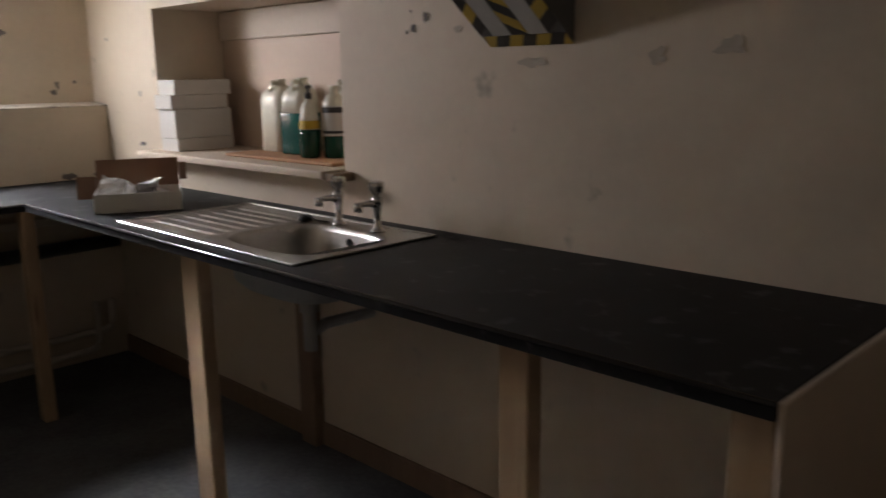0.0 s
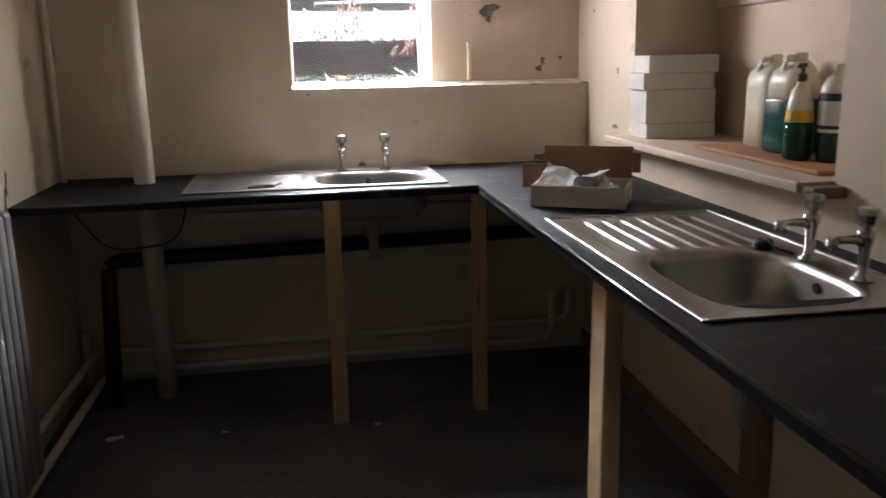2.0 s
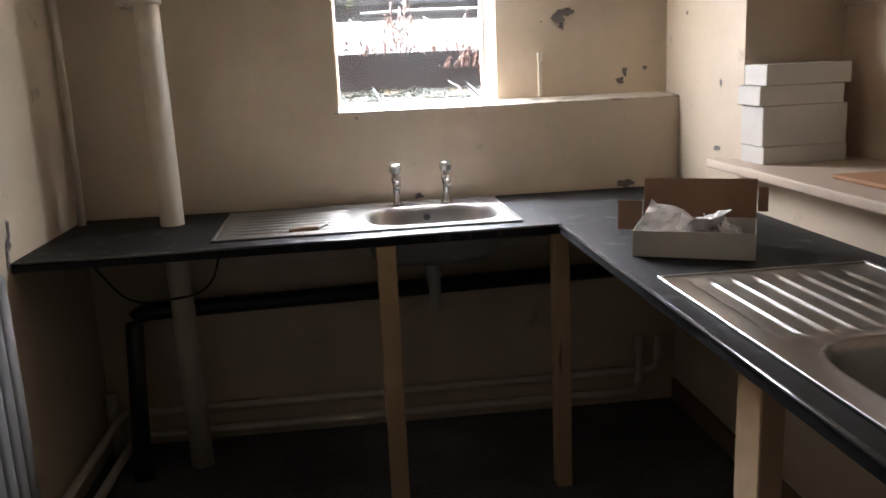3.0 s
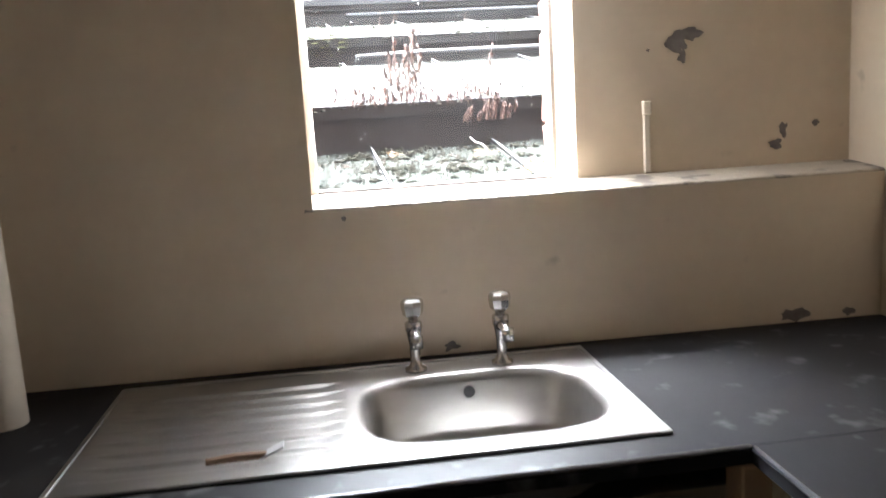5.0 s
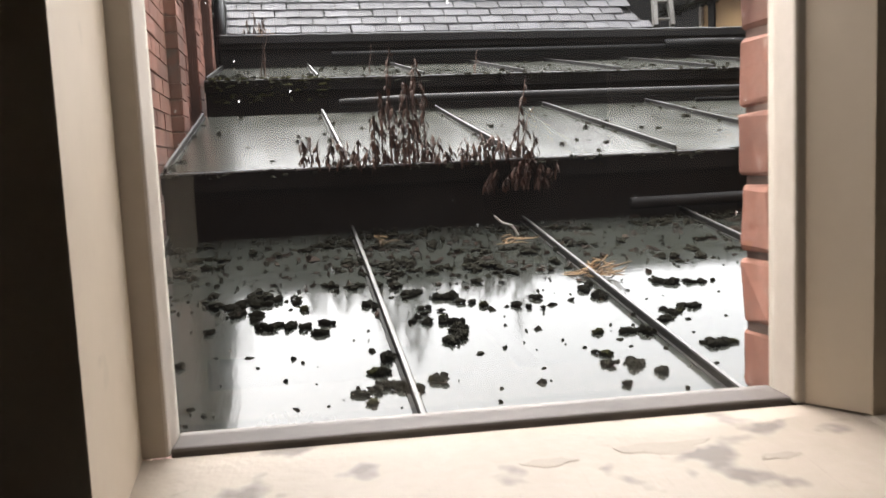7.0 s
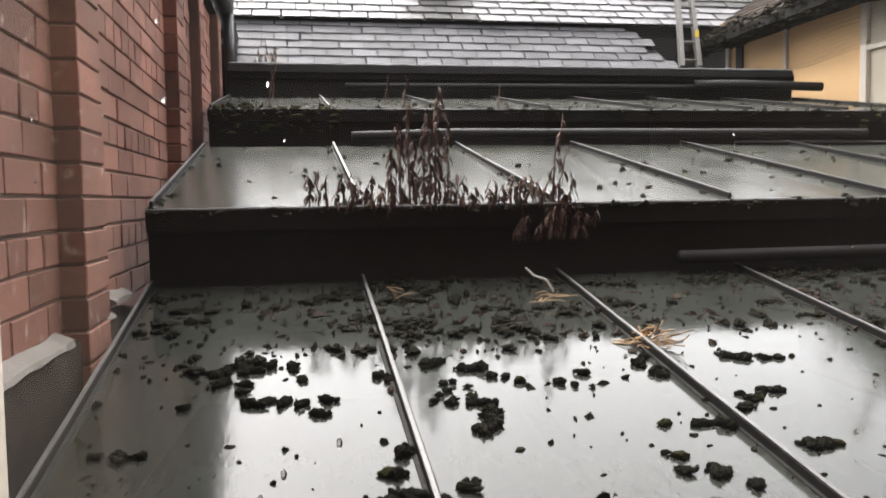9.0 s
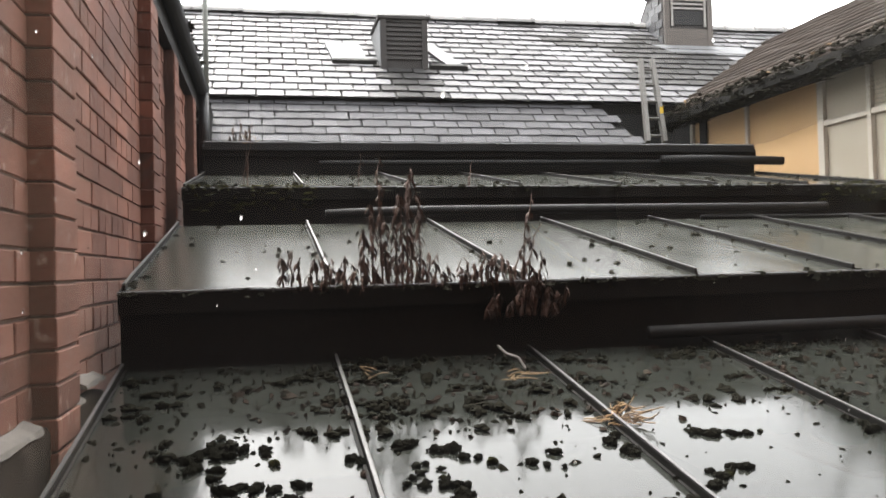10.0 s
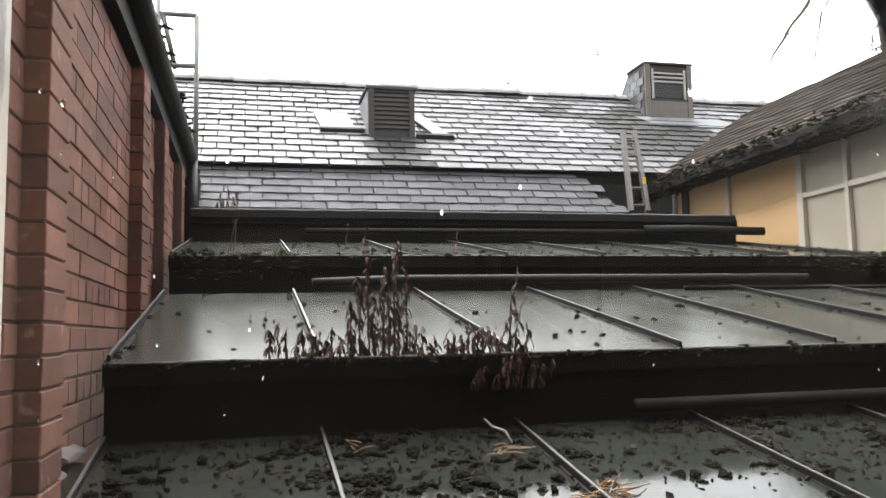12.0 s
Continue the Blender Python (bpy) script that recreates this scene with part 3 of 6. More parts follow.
def sink(label, m, L=0.97, W=0.5):
    """An inset sink: drainer on the left, bowl on the right, in a plane of L by W with its front edge at y = 0."""
    root = thing("sink", (0, 0, 0), label, "sink")
    z0, zt = 0.001, 0.004
    bm = bmesh.new()
    bcx, bcy, bhx, bhy = 0.705, 0.235, 0.218, 0.168
    xa, xb = 0.455, L
    n = 40
    outer = []
    for k in range(n):
        a = (k + 0.5) * 2 * math.pi / n
        c, s = math.cos(a), math.sin(a)
        cx, cy = (xa + xb) / 2, W / 2
        q = min((xb - xa) / 2 / max(abs(c), 1e-6), W / 2 / max(abs(s), 1e-6))
        outer.append((cx + c * q, cy + s * q))
    for ex, ey in ((xa, 0), (xb, 0), (xa, W), (xb, W)):
        near = min(range(n), key=lambda k: (outer[k][0] - ex) ** 2 + (outer[k][1] - ey) ** 2)
        outer[near] = (ex, ey)
    def ring(pts, z):
        return [bm.verts.new((x, y, z)) for x, y in pts]
    loops = [ring(outer, zt), ring(rrect(bcx, bcy, bhx + 0.014, bhy + 0.014, 0.09), zt + 0.0005), ring(rrect(bcx, bcy, bhx + 0.004, bhy + 0.004, 0.09), zt - 0.003),
             ring(rrect(bcx, bcy, bhx - 0.004, bhy - 0.004, 0.09), zt - 0.02), ring(rrect(bcx, bcy, bhx - 0.014, bhy - 0.014, 0.09), -0.11),
             ring(rrect(bcx, bcy, bhx - 0.03, bhy - 0.03, 0.09), -0.135), ring(rrect(bcx, bcy, bhx - 0.07, bhy - 0.06, 0.09), -0.142), ring(rrect(bcx, bcy, 0.03, 0.03, 0.09), -0.146)]
    for a, b in zip(loops, loops[1:]):
        for k in range(n):
            bm.faces.new((a[k], a[(k + 1) % n], b[(k + 1) % n], b[k]))
    bm.faces.new(loops[-1])
    part("bowl", bm, M_STEEL, root, "pressed steel bowl", smooth=True)
    # drainer: a sheet with raised ribs
    bm = bmesh.new()
    cols, rows_ = 24, 150
    grid = []
    for i in range(cols + 1):
        x = 0.4555 * i / cols
        line = []
        for j in range(rows_ + 1):
            y = W * j / rows_
            z = zt
            fall = min(1, max(0, (x - 0.045) / 0.02)) * min(1, max(0, (0.44 - x) / 0.02))
            inner = min(1, max(0, (y - 0.04) / 0.012)) * min(1, max(0, (W - 0.075 - y) / 0.012))
            rib = max(0.0, math.cos((y - 0.045) / 0.054 * 2 * math.pi)) ** 5
            z -= 0.006 * fall * inner * (1 - rib)
            line.append(bm.verts.new((x, y, z)))
        grid.append(line)
    for a, b in zip(grid, grid[1:]):
        for j in range(rows_):
            bm.faces.new((a[j], b[j], b[j + 1], a[j + 1]))
    part("drainer", bm, M_STEEL, root, "ribbed steel drainer", smooth=True)
    bm = bmesh.new()
    for a in ((0, L, -0.006, 0.004), (0, L, W - 0.004, W + 0.006)):
        bx(bm, a[0] - 0.006, a[1] + 0.006, a[2], a[3], z0, zt + 0.0035)
    for a in ((-0.006, 0.004), (L - 0.004, L + 0.006)):
        bx(bm, a[0], a[1], 0.004, W - 0.004, z0, zt + 0.0035)
    part("rim", bevelled(bm, 0.0015, 1), M_STEEL, root, "raised steel rim")
    bm = bmesh.new()
    tube(bm, [(bcx, bcy + bhy - 0.002, -0.035), (bcx, bcy + bhy - 0.010, -0.036)], 0.012, 14)
    part("overflow", bm, M_RUBBER, root, "dark overflow hole")
    bm = bmesh.new()
    lathe(bm, [(0.03, 0), (0.034, 0.003), (0.02, 0.004)], (bcx, bcy, -0.1455), 16)
    part("waste", bm, M_CHROME, root, "chrome waste ring")
    # underside: outer shell of the bowl, trap and waste pipe
    bm = bmesh.new()
    shell = [[bm.verts.new((x, y, z)) for x, y in rrect(bcx, bcy, bhx + d, bhy + d, 0.09)] for d, z in ((0.008, -0.004), (-0.002, -0.118), (-0.03, -0.146), (-0.1, -0.152))]
    for a, b in zip(shell, shell[1:]):
        for k in range(n):
            bm.faces.new((a[k], a[(k + 1) % n], b[(k + 1) % n], b[k]))
    bm.faces.new(shell[-1])
    part("bowl_underside", bm, M_STEEL_DULL, root, "dull steel underside of the bowl", smooth=True)
    bm = bmesh.new()
    tube(bm, [(bcx, bcy, -0.15), (bcx, bcy, -0.22)], 0.03, 14)
    tube(bm, [(bcx, bcy, -0.22), (bcx, bcy, -0.34)], 0.021, 12)
    tube(bm, [(bcx, bcy, -0.29), (bcx, bcy + 0.06, -0.27), (bcx, W - 0.02, -0.275)], 0.018, 10)
    part("trap", bm, M_PIPEG, root, "grey plastic waste trap")
    root.matrix_world = m
    return root


mA = Matrix.Translation((0.075, 3.395, CZ)) @ Matrix.Rotation(radians(0.8), 4, "Z")
sink_a = sink("stainless steel inset sink with ribbed drainer below the window", mA)
mB = Matrix.Translation((1.203, 2.615, CZ)) @ Matrix.Rotation(radians(-90), 4, "Z")
sink_b = copy_thing(sink_a, mB)
tagged(sink_b, "stainless steel inset sink with ribbed drainer on the long worktop", "sink")


bm = bmesh.new()
lathe(bm, [(0.014, 0), (0.023, 0.003), (0.024, 0.016), (0.018, 0.02), (0.007, 0.021)], (1.605, 2.14, CZ + 0.0045), 16)
tube(bm, [(1.605, 2.14, CZ + 0.024), (1.60, 2.12, CZ + 0.03), (1.61, 2.09, CZ + 0.012), (1.63, 2.05, CZ + 0.008)], 0.003, 6)
solid("sink_plug", bm, M_RUBBER, "black rubber plug lying on the rim of the sink", "plug", smooth=True)


def tap(label, m):
    """A chrome pillar tap, its spout towards -y."""
    root = thing("tap", (0, 0, 0), label, "tap")
    bm = bmesh.new()
    lathe(bm, [(0.023, 0.0), (0.023, 0.006), (0.015, 0.010), (0.011, 0.02), (0.0115, 0.055), (0.014, 0.075), (0.018, 0.09), (0.018, 0.104), (0.012, 0.108)], (0, 0, 0), 18)
    part("body", bm, M_CHROME, root, smooth=True)
    bm = bmesh.new()
    tube(bm, [(0, -0.006, 0.084), (0, -0.03, 0.090), (0, -0.06, 0.091), (0, -0.078, 0.088)], [0.013, 0.010, 0.009, 0.009], 12)
    tube(bm, [(0, -0.078, 0.096), (0, -0.08, 0.07)], 0.0125, 12)
    part("spout", bm, M_CHROME, root, smooth=True)
    bm = bmesh.new()
    prof = [(0.009, 0.107), (0.011, 0.112), (0.021, 0.122), (0.024, 0.14), (0.023, 0.150), (0.018, 0.154), (0.004, 0.155)]
    lathe(bm, prof, (0, 0, 0), 8)
    part("handle", bm, M_CHROME, root, "faceted chrome handle")
    root.matrix_world = m
    return root


TZ = CZ + 0.004
tap_a = tap("chrome pillar tap with faceted head on the sink below the window", Matrix.Translation((0.672, 3.852, TZ)))
tagged(tap_a, group="window sink taps")
copy_thing(tap_a, Matrix.Translation((0.855, 3.848, TZ)))
for y in (2.0, 1.815):
    t = copy_thing(tap_a, Matrix.Translation((1.635, y, TZ)) @ Matrix.Rotation(radians(-86), 4, "Z"))
    tagged(t, "dull chrome pillar tap on the long worktop's sink", "tap", "long worktop taps")


# ---- legs and rails under the worktops ----
def leg(x0, x1, y0, y1, label, parent, material=M_PINE, top=CZ - CT):
    bm = box(x0, x1, y0, y1, 0, top - 0.001, 0.003, 1)
    bmesh.ops.subdivide_edges(bm, edges=[e for e in bm.edges if e.calc_length() > 0.4], cuts=6)
    rough_up(bm, 0.0012, 3.0, x0)
    return part("leg", bm, material, parent, label)


leg(0.572, 0.632, 3.31, 3.355, "bare pine leg with a knot", top_a)
leg(1.13, 1.18, 3.325, 3.385, "bare pine leg at the inner corner", top_a)
leg(1.204, 1.251, 2.133, 2.228, "bare pine leg with a pale sawn edge", top_b)
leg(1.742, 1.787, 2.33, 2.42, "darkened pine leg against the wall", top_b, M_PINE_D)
leg(1.205, 1.25, 0.895, 0.97, "knotty pine leg", top_b, M_PINE)
leg(1.18, 1.23, 0.41, 0.48, "pine leg at the end", top_b)
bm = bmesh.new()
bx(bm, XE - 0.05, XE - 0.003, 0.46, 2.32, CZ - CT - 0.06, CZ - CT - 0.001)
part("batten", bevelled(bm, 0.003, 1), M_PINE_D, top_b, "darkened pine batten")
bm = bmesh.new()
bx(bm, 0.07, 1.78, YN - 0.03, YN - 0.003, 0.70, 0.735)
bx(bm, 0.07, 1.78, YN - 0.045, YN - 0.006, 0.765, 0.785)
solid("batten", bevelled(bm, 0.003, 1), M_PIPEW, "pale painted battens on the wall under the worktop", "batten")
bm = box(1.153, XE - 0.004, 0.386, 0.398, 0.0, 0.899, 0.002, 1)
solid("end_panel", bm, M_NICHE, "cream painted end panel closing off the long worktop", "panel")


# ---- pipes ----
def pipe(name, pts, r, material, label, category="pipe", seg=14):
    bm = bmesh.new()
    tube(bm, pts, r, seg)
    return solid(name, bm, material, label, category, smooth=True)


def bends(pts, r=0.05, n=5):
    out = [Vector(pts[0])]
    for a, b, c in zip(pts, pts[1:], pts[2:]):
        a, b, c = Vector(a), Vector(b), Vector(c)
        p, q = b + (a - b).normalized() * r, b + (c - b).normalized() * r
        for k in range(n + 1):
            t = k / n
            out.append((1 - t) ** 2 * p + 2 * t * (1 - t) * b + t * t * q)
    return out + [Vector(pts[-1])]


soil = thing("soil_pipe", (-0.112, 3.755, 0), "cream painted vertical soil pipe passing through the worktop", "pipe")
bm = bmesh.new()
tube(bm, [(-0.105, 3.745, 0.0), (-0.118, 3.765, 0.9), (-0.13, 3.79, ZC)], 0.041, 20)
part("shaft", bm, M_PIPEW, soil, smooth=True)
bm = bmesh.new()
lathe(bm, [(0.047, 0), (0.05, 0.004), (0.05, 0.022), (0.047, 0.026)], (-0.124, 3.775, 1.64), 20)
bx(bm, -0.21, -0.12, 3.765, 3.785, 1.645, 1.66)
bx(bm, -0.22, -0.19, 3.76, YN - 0.002, 1.635, 1.668)
part("bracket", bm, M_PIPEW, soil, "painted pipe bracket")
pipe("waste_pipe", bends([(1.74, 3.88, 0.60), (-0.315, 3.86, 0.565), (-0.30, 3.66, 0.0)], 0.06), 0.032, M_PIPEK, "black waste pipe running along the wall and down to the floor")
pipe("heating_pipe", bends([(1.70, 3.92, 0.30), (1.70, 3.93, 0.15), (-0.42, 3.93, 0.145), (-0.44, 2.4, 0.15)], 0.05), 0.016, M_PIPEW, "cream painted heating pipe low along the wall")
pipe("heating_pipe", bends([(1.62, 3.92, 0.30), (1.62, 3.925, 0.06), (-0.38, 3.925, 0.055), (-0.40, 2.4, 0.06)], 0.05), 0.017, M_PIPEW, "cream painted heating pipe just above the floor")
pipe("heating_pipe", [(-0.45, 3.90, 0.0), (-0.45, 3.905, 0.24)], 0.02, M_PIPEW, "short cream riser in the corner by the pipes")
pipe("wall_conduit", [(-0.452, 3.868, CZ), (-0.455, 3.89, 1.3), (-0.46, 3.90, ZC)], 0.014, M_PIPEW, "thin cream conduit beside the corner")
pipe("cable", bends([(-0.35, 3.55, 0.84), (-0.25, 3.6, 0.66), (0.0, 3.72, 0.66), (0.05, 3.75, 0.86)], 0.09), 0.004, M_RUBBER, "slack black cable hanging under the worktop", "cable", 6)
bm = bmesh.new()
bx(bm, 1.265, 1.281, YR - 0.012, YR - 0.0005, ZL + 0.013, 1.40)
bx(bm, 1.263, 1.284, YR - 0.015, YR - 0.0005, 1.398, 1.432)
solid("conduit_stub", bevelled(bm, 0.003, 1), M_PIPEW, "short cream conduit stub standing on the ledge", "conduit")

# scraps on the floor
for x, y, w, d, turn in ((-0.24, 3.351, 0.03, 0.016, 20), (0.737, 3.276, 0.012, 0.01, 50), (0.165, 3.322, 0.014, 0.006, -15)):
    bm = bmesh.new()
    bmesh.ops.create_grid(bm, x_segments=4, y_segments=3, size=1.0)
    for v in bm.verts:
        v.co = Vector((v.co.x * w * (1 + 0.3 * noise.noise(v.co * 2)), v.co.y * d, 0.004 * noise.noise(v.co * 3.1) + 0.003))
    bmesh.ops.solidify(bm, geom=bm.faces[:], thickness=0.001)
    bmesh.ops.transform(bm, matrix=pose(x, y, 0.0015, 0, 0, turn), verts=bm.verts[:])
    solid("paper_scrap", bm, M_PAPER, "small crumpled pale scrap lying on the dark floor", "scrap", group="floor scraps")

# ---- radiator ----
rad = thing("radiator", (-0.42, 2.5, 0.09), "pale grey column radiator on the wall beside the worktop", "radiator")
for k in range(9):
    y = 2.935 - 0.062 * k
    bm = box(-0.462, -0.36, y - 0.0295, y + 0.0295, 0.09, 0.945, 0.016, 3)
    part("section", bm, M_RAD, rad, smooth=True)
for zz in (0.14, 0.89):
    bm = bmesh.new()
    tube(bm, [(-0.42, 2.45, zz), (-0.42, 2.97, zz)], 0.018, 10)
    part("header", bm, M_RAD, rad, smooth=True)
part("wall_clip", box(-0.479, -0.46, 2.6, 2.64, 0.6, 0.66), M_RAD, rad)
part("foot", box(-0.44, -0.40, 2.6, 2.64, 0.0, 0.12), M_RAD, rad)

# ---- niche shelf and what stands on it ----
shelf = thing("niche_shelf", (1.9, 2.8, NZ0 - 0.024), "cream painted shelf board projecting from the niche", "shelf")
bm = bmesh.new()
bx(bm, 1.705, NXB - 0.004, NY0 + 0.002, NY1 - 0.002, NZ0 - 0.024, NZ0)
part("board", bm, M_NICHE, shelf)
part("end_lug", box(1.705, XE - 0.001, NY1 - 0.001, NY1 + 0.05, NZ0 - 0.024, NZ0 - 0.0005, 0.002, 1), M_NICHE, shelf)
part("nosing", box(1.692, 1.7045, NY0 + 0.002, NY1 + 0.05, NZ0 - 0.027, NZ0 + 0.0015, 0.005, 3), M_NICHE, shelf, "rounded painted nosing", smooth=True)
solid("wood_block", box(1.70, 1.787, 2.098, 2.15, NZ0 - 0.034, NZ0 - 0.006, 0.004), M_PINE_D, "small offcut of bare wood at the end of the shelf", "wood block")
stack = [(0.055, 0.004, 0.3), (0.125, 0.0, -0.2), (0.06, -0.014, 0.4), (0.064, 0.006, 0.0)]
zz = NZ0
for k, (h, dx, rot) in enumerate(stack):
    m = Matrix.Translation((1.90 + dx, 3.335, zz)) @ Matrix.Rotation(radians(1 + rot), 4, "Z")
    bm = box(-0.13, 0.145, -0.07, 0.07, 0.0, h - 0.0008, 0.002, 1)
    bmesh.ops.transform(bm, matrix=m, verts=bm.verts[:])
    b = solid("carton", bm, M_CARDW, "plain white flat cardboard carton in a stack on the shelf", "carton", group="stacked cartons")
    zz += h
solid("cork_board", box(1.80, 2.11, 2.24, 2.93, NZ0 + 0.001, NZ0 + 0.013, 0.003, 1), M_CORK, "orange-brown cork mat under the bottles", "mat")


def jerrycan(x, y, w, d, h, level, label, rot=0.0, fill=M_GREEN):
    z = NZ0 + 0.0135
    root = thing("jerrycan", (x, y, z), label, "jerrycan")
    rm = Matrix.Translation((x, y, 0)) @ Matrix.Rotation(radians(rot), 4, "Z") @ Matrix.Translation((-x, -y, 0))
    if level:
        bm = box(x - w / 2, x + w / 2, y - d / 2, y + d / 2, z, z + level, 0.012, 3)
        bmesh.ops.transform(bm, matrix=rm, verts=bm.verts[:])
        part("filled_part", bm, fill, root, "liquid showing through the plastic", smooth=True)
    bm = bmesh.new()
    secs = [(1, 0.0 if not level else level - 0.006), (1, h * 0.72), (0.9, h * 0.82), (0.55, h * 0.9), (0.34, h * 0.93)]
    loops = []
    for s, hh in secs:
        loops.append([bm.verts.new((px, py, z + hh)) for px, py in rrect(x + (1 - s) * w * 0.25, y, w / 2 * s, d / 2 * s, 0.05, 20)])
    for a, b in zip(loops, loops[1:]):
        for k in range(20):
            bm.faces.new((a[k], a[(k + 1) % 20], b[(k + 1) % 20], b[k]))
    bm.faces.new(loops[0][::-1])
    bm.faces.new(loops[-1])
    bmesh.ops.transform(bm, matrix=rm, verts=bm.verts[:])
    part("shell", bm, M_JERRY, root, "milky plastic shell", smooth=True)
    bm = bmesh.new()
    lathe(bm, [(0.02, 0), (0.022, 0.004), (0.022, 0.022), (0.018, 0.025)], (x + w * 0.16, y, z + h * 0.92), 14)
    bmesh.ops.transform(bm, matrix=rm, verts=bm.verts[:])
    part("cap", bm, M_JERRY, root)
    bm = bmesh.new()
    tube(bm, bends([(x - w * 0.34, y, z + h * 0.74), (x - w * 0.36, y, z + h * 0.97), (x + w * 0.05, y, z + h * 0.95), (x + w * 0.08, y, z + h * 0.86)], 0.03), 0.009, 8)
    bmesh.ops.transform(bm, matrix=rm, verts=bm.verts[:])
    part("handle", bm, M_JERRY, root, smooth=True)
    return root


jerrycan(2.0, 2.83, 0.10, 0.15, 0.285, 0.0, "milky white plastic jerrycan, empty, on the shelf")
jerrycan(1.955, 2.62, 0.105, 0.13, 0.29, 0.165, "milky plastic jerrycan half full of green liquid", 8)
jerrycan(2.07, 2.48, 0.11, 0.15, 0.285, 0.0, "milky plastic jerrycan with a printed label at the back", -6)
bm = bmesh.new()
bot = thing("spray_bottle", (1.885, 2.47, NZ0 + 0.0135), "clear plastic pump bottle half full of dark green liquid", "bottle")
bz = NZ0 + 0.0135
part("filled_part", lathe(bmesh.new(), [(0.034, 0), (0.039, 0.006), (0.04, 0.085), (0.0375, 0.104)], (1.885, 2.47, bz), 18), M_DGREEN, bot, "dark green liquid", smooth=True)
part("shell", lathe(bmesh.new(), [(0.038, 0.1045), (0.034, 0.15), (0.026, 0.19), (0.014, 0.205), (0.014, 0.215)], (1.885, 2.47, bz), 18), M_JERRY, bot, smooth=True)
part("label_band", lathe(bmesh.new(), [(0.0386, 0.107), (0.036, 0.137)], (1.885, 2.47, bz), 18), M_YELLOW, bot, "yellow label band")
bm = lathe(bmesh.new(), [(0.012, 0.215), (0.013, 0.235), (0.006, 0.237), (0.005, 0.252), (0.011, 0.254), (0.011, 0.264)], (1.885, 2.47, bz), 12)
tube(bm, [(1.885, 2.47, bz + 0.259), (1.855, 2.44, bz + 0.256)], 0.005, 8)
part("pump", bm, M_INK, bot, "black pump head")
bot2 = thing("bottle", (1.945, 2.395, bz), "clear bottle with green liquid and a white printed label", "bottle")
part("filled_part", lathe(bmesh.new(), [(0.04, 0), (0.044, 0.006), (0.044, 0.075), (0.042, 0.08)], (1.945, 2.395, bz), 18), M_DGREEN, bot2, "dark green liquid", smooth=True)
part("shell", lathe(bmesh.new(), [(0.0435, 0.0805), (0.044, 0.2), (0.03, 0.225), (0.016, 0.235), (0.016, 0.262)], (1.945, 2.395, bz), 18), M_JERRY, bot2, smooth=True)
part("label_band", lathe(bmesh.new(), [(0.0452, 0.082), (0.0452, 0.19)], (1.945, 2.395, bz), 18), M_LABEL, bot2, "white printed label")
part("print_bar", lathe(bmesh.new(), [(0.0458, 0.09), (0.0458, 0.1)], (1.945, 2.395, bz), 18), M_INK, bot2, "bar of dark print")
part("print_bar", lathe(bmesh.new(), [(0.0458, 0.165), (0.0458, 0.185)], (1.945, 2.395, bz), 18), M_INK, bot2, "bar of dark print")

# ---- open carton on the worktop ----
cart = thing("open_carton", (1.395, 2.87, CZ), "open white carton with brown inside and crumpled packing paper", "carton")
cm = Matrix.Translation((1.395, 2.87, CZ + 0.001)) @ Matrix.Rotation(radians(-27), 4, "Z")


def cpart(name, bm, material, label=""):
    bmesh.ops.transform(bm, matrix=cm, verts=bm.verts[:])
    return part(name, bm, material, cart, label)


W2, D2, H2 = 0.145, 0.10, 0.068
cpart("base", box(-W2, W2, -D2, D2, 0, 0.003), M_CARDB, "brown cardboard base")
cpart("side", box(-W2, W2, -D2 - 0.003, -D2, 0, H2, 0.001, 1), M_CARDW, "white card front side")
cpart("side", box(-W2, W2, D2, D2 + 0.003, 0, H2, 0.001, 1), M_CARDW, "white card rear side")
cpart("side", box(-W2 - 0.003, -W2, -D2 - 0.003, D2 + 0.003, 0, H2, 0.001, 1), M_CARDW, "white card end")
cpart("side", box(W2, W2 + 0.003, -D2 - 0.003, D2 + 0.003, 0, H2, 0.001, 1), M_CARDW, "white card end")
bm = box(-W2 - 0.002, W2 + 0.002, D2 + 0.004, D2 + 0.008, H2, H2 + 0.105, 0.001, 1)
bmesh.ops.rotate(bm, cent=(0, D2, H2), matrix=Matrix.Rotation(radians(-12), 3, "X"), verts=bm.verts[:])
cpart("lid", bm, M_CARDB, "raised brown cardboard lid")
bm = box(-W2 - 0.07, -W2 - 0.004, D2 - 0.01, D2 - 0.006, 0.03, H2 + 0.045, 0.001, 1)
cpart("flap", bm, M_CARDB, "brown cardboard side flap")
bm = box(W2 + 0.004, W2 + 0.03, D2 - 0.01, D2 - 0.006, H2 + 0.02, H2 + 0.085, 0.001, 1)
cpart("flap", bm, M_CARDB, "brown cardboard side flap")
for k, (px, py, pz, s, tilt) in enumerate(((-0.07, 0.0, 0.055, 0.07, 40), (0.02, -0.02, 0.07, 0.06, -35), (0.08, 0.02, 0.055, 0.055, 25))):
    bm = bmesh.new()
    bmesh.ops.create_grid(bm, x_segments=8, y_segments=8, size=s)
    for v in bm.verts:
        v.co.z += 0.022 * noise.noise(v.co * 22 + Vector((k * 9, 0, 0))) + 0.012 * noise.noise(v.co * 60)
    bmesh.ops.solidify(bm, geom=bm.faces[:], thickness=0.0008)
    bmesh.ops.transform(bm, matrix=pose(px, py, pz, tilt, tilt * 0.5, 30 * k), verts=bm.verts[:])
    cpart("packing_paper", bm, M_PAPER, "crumpled white packing paper")

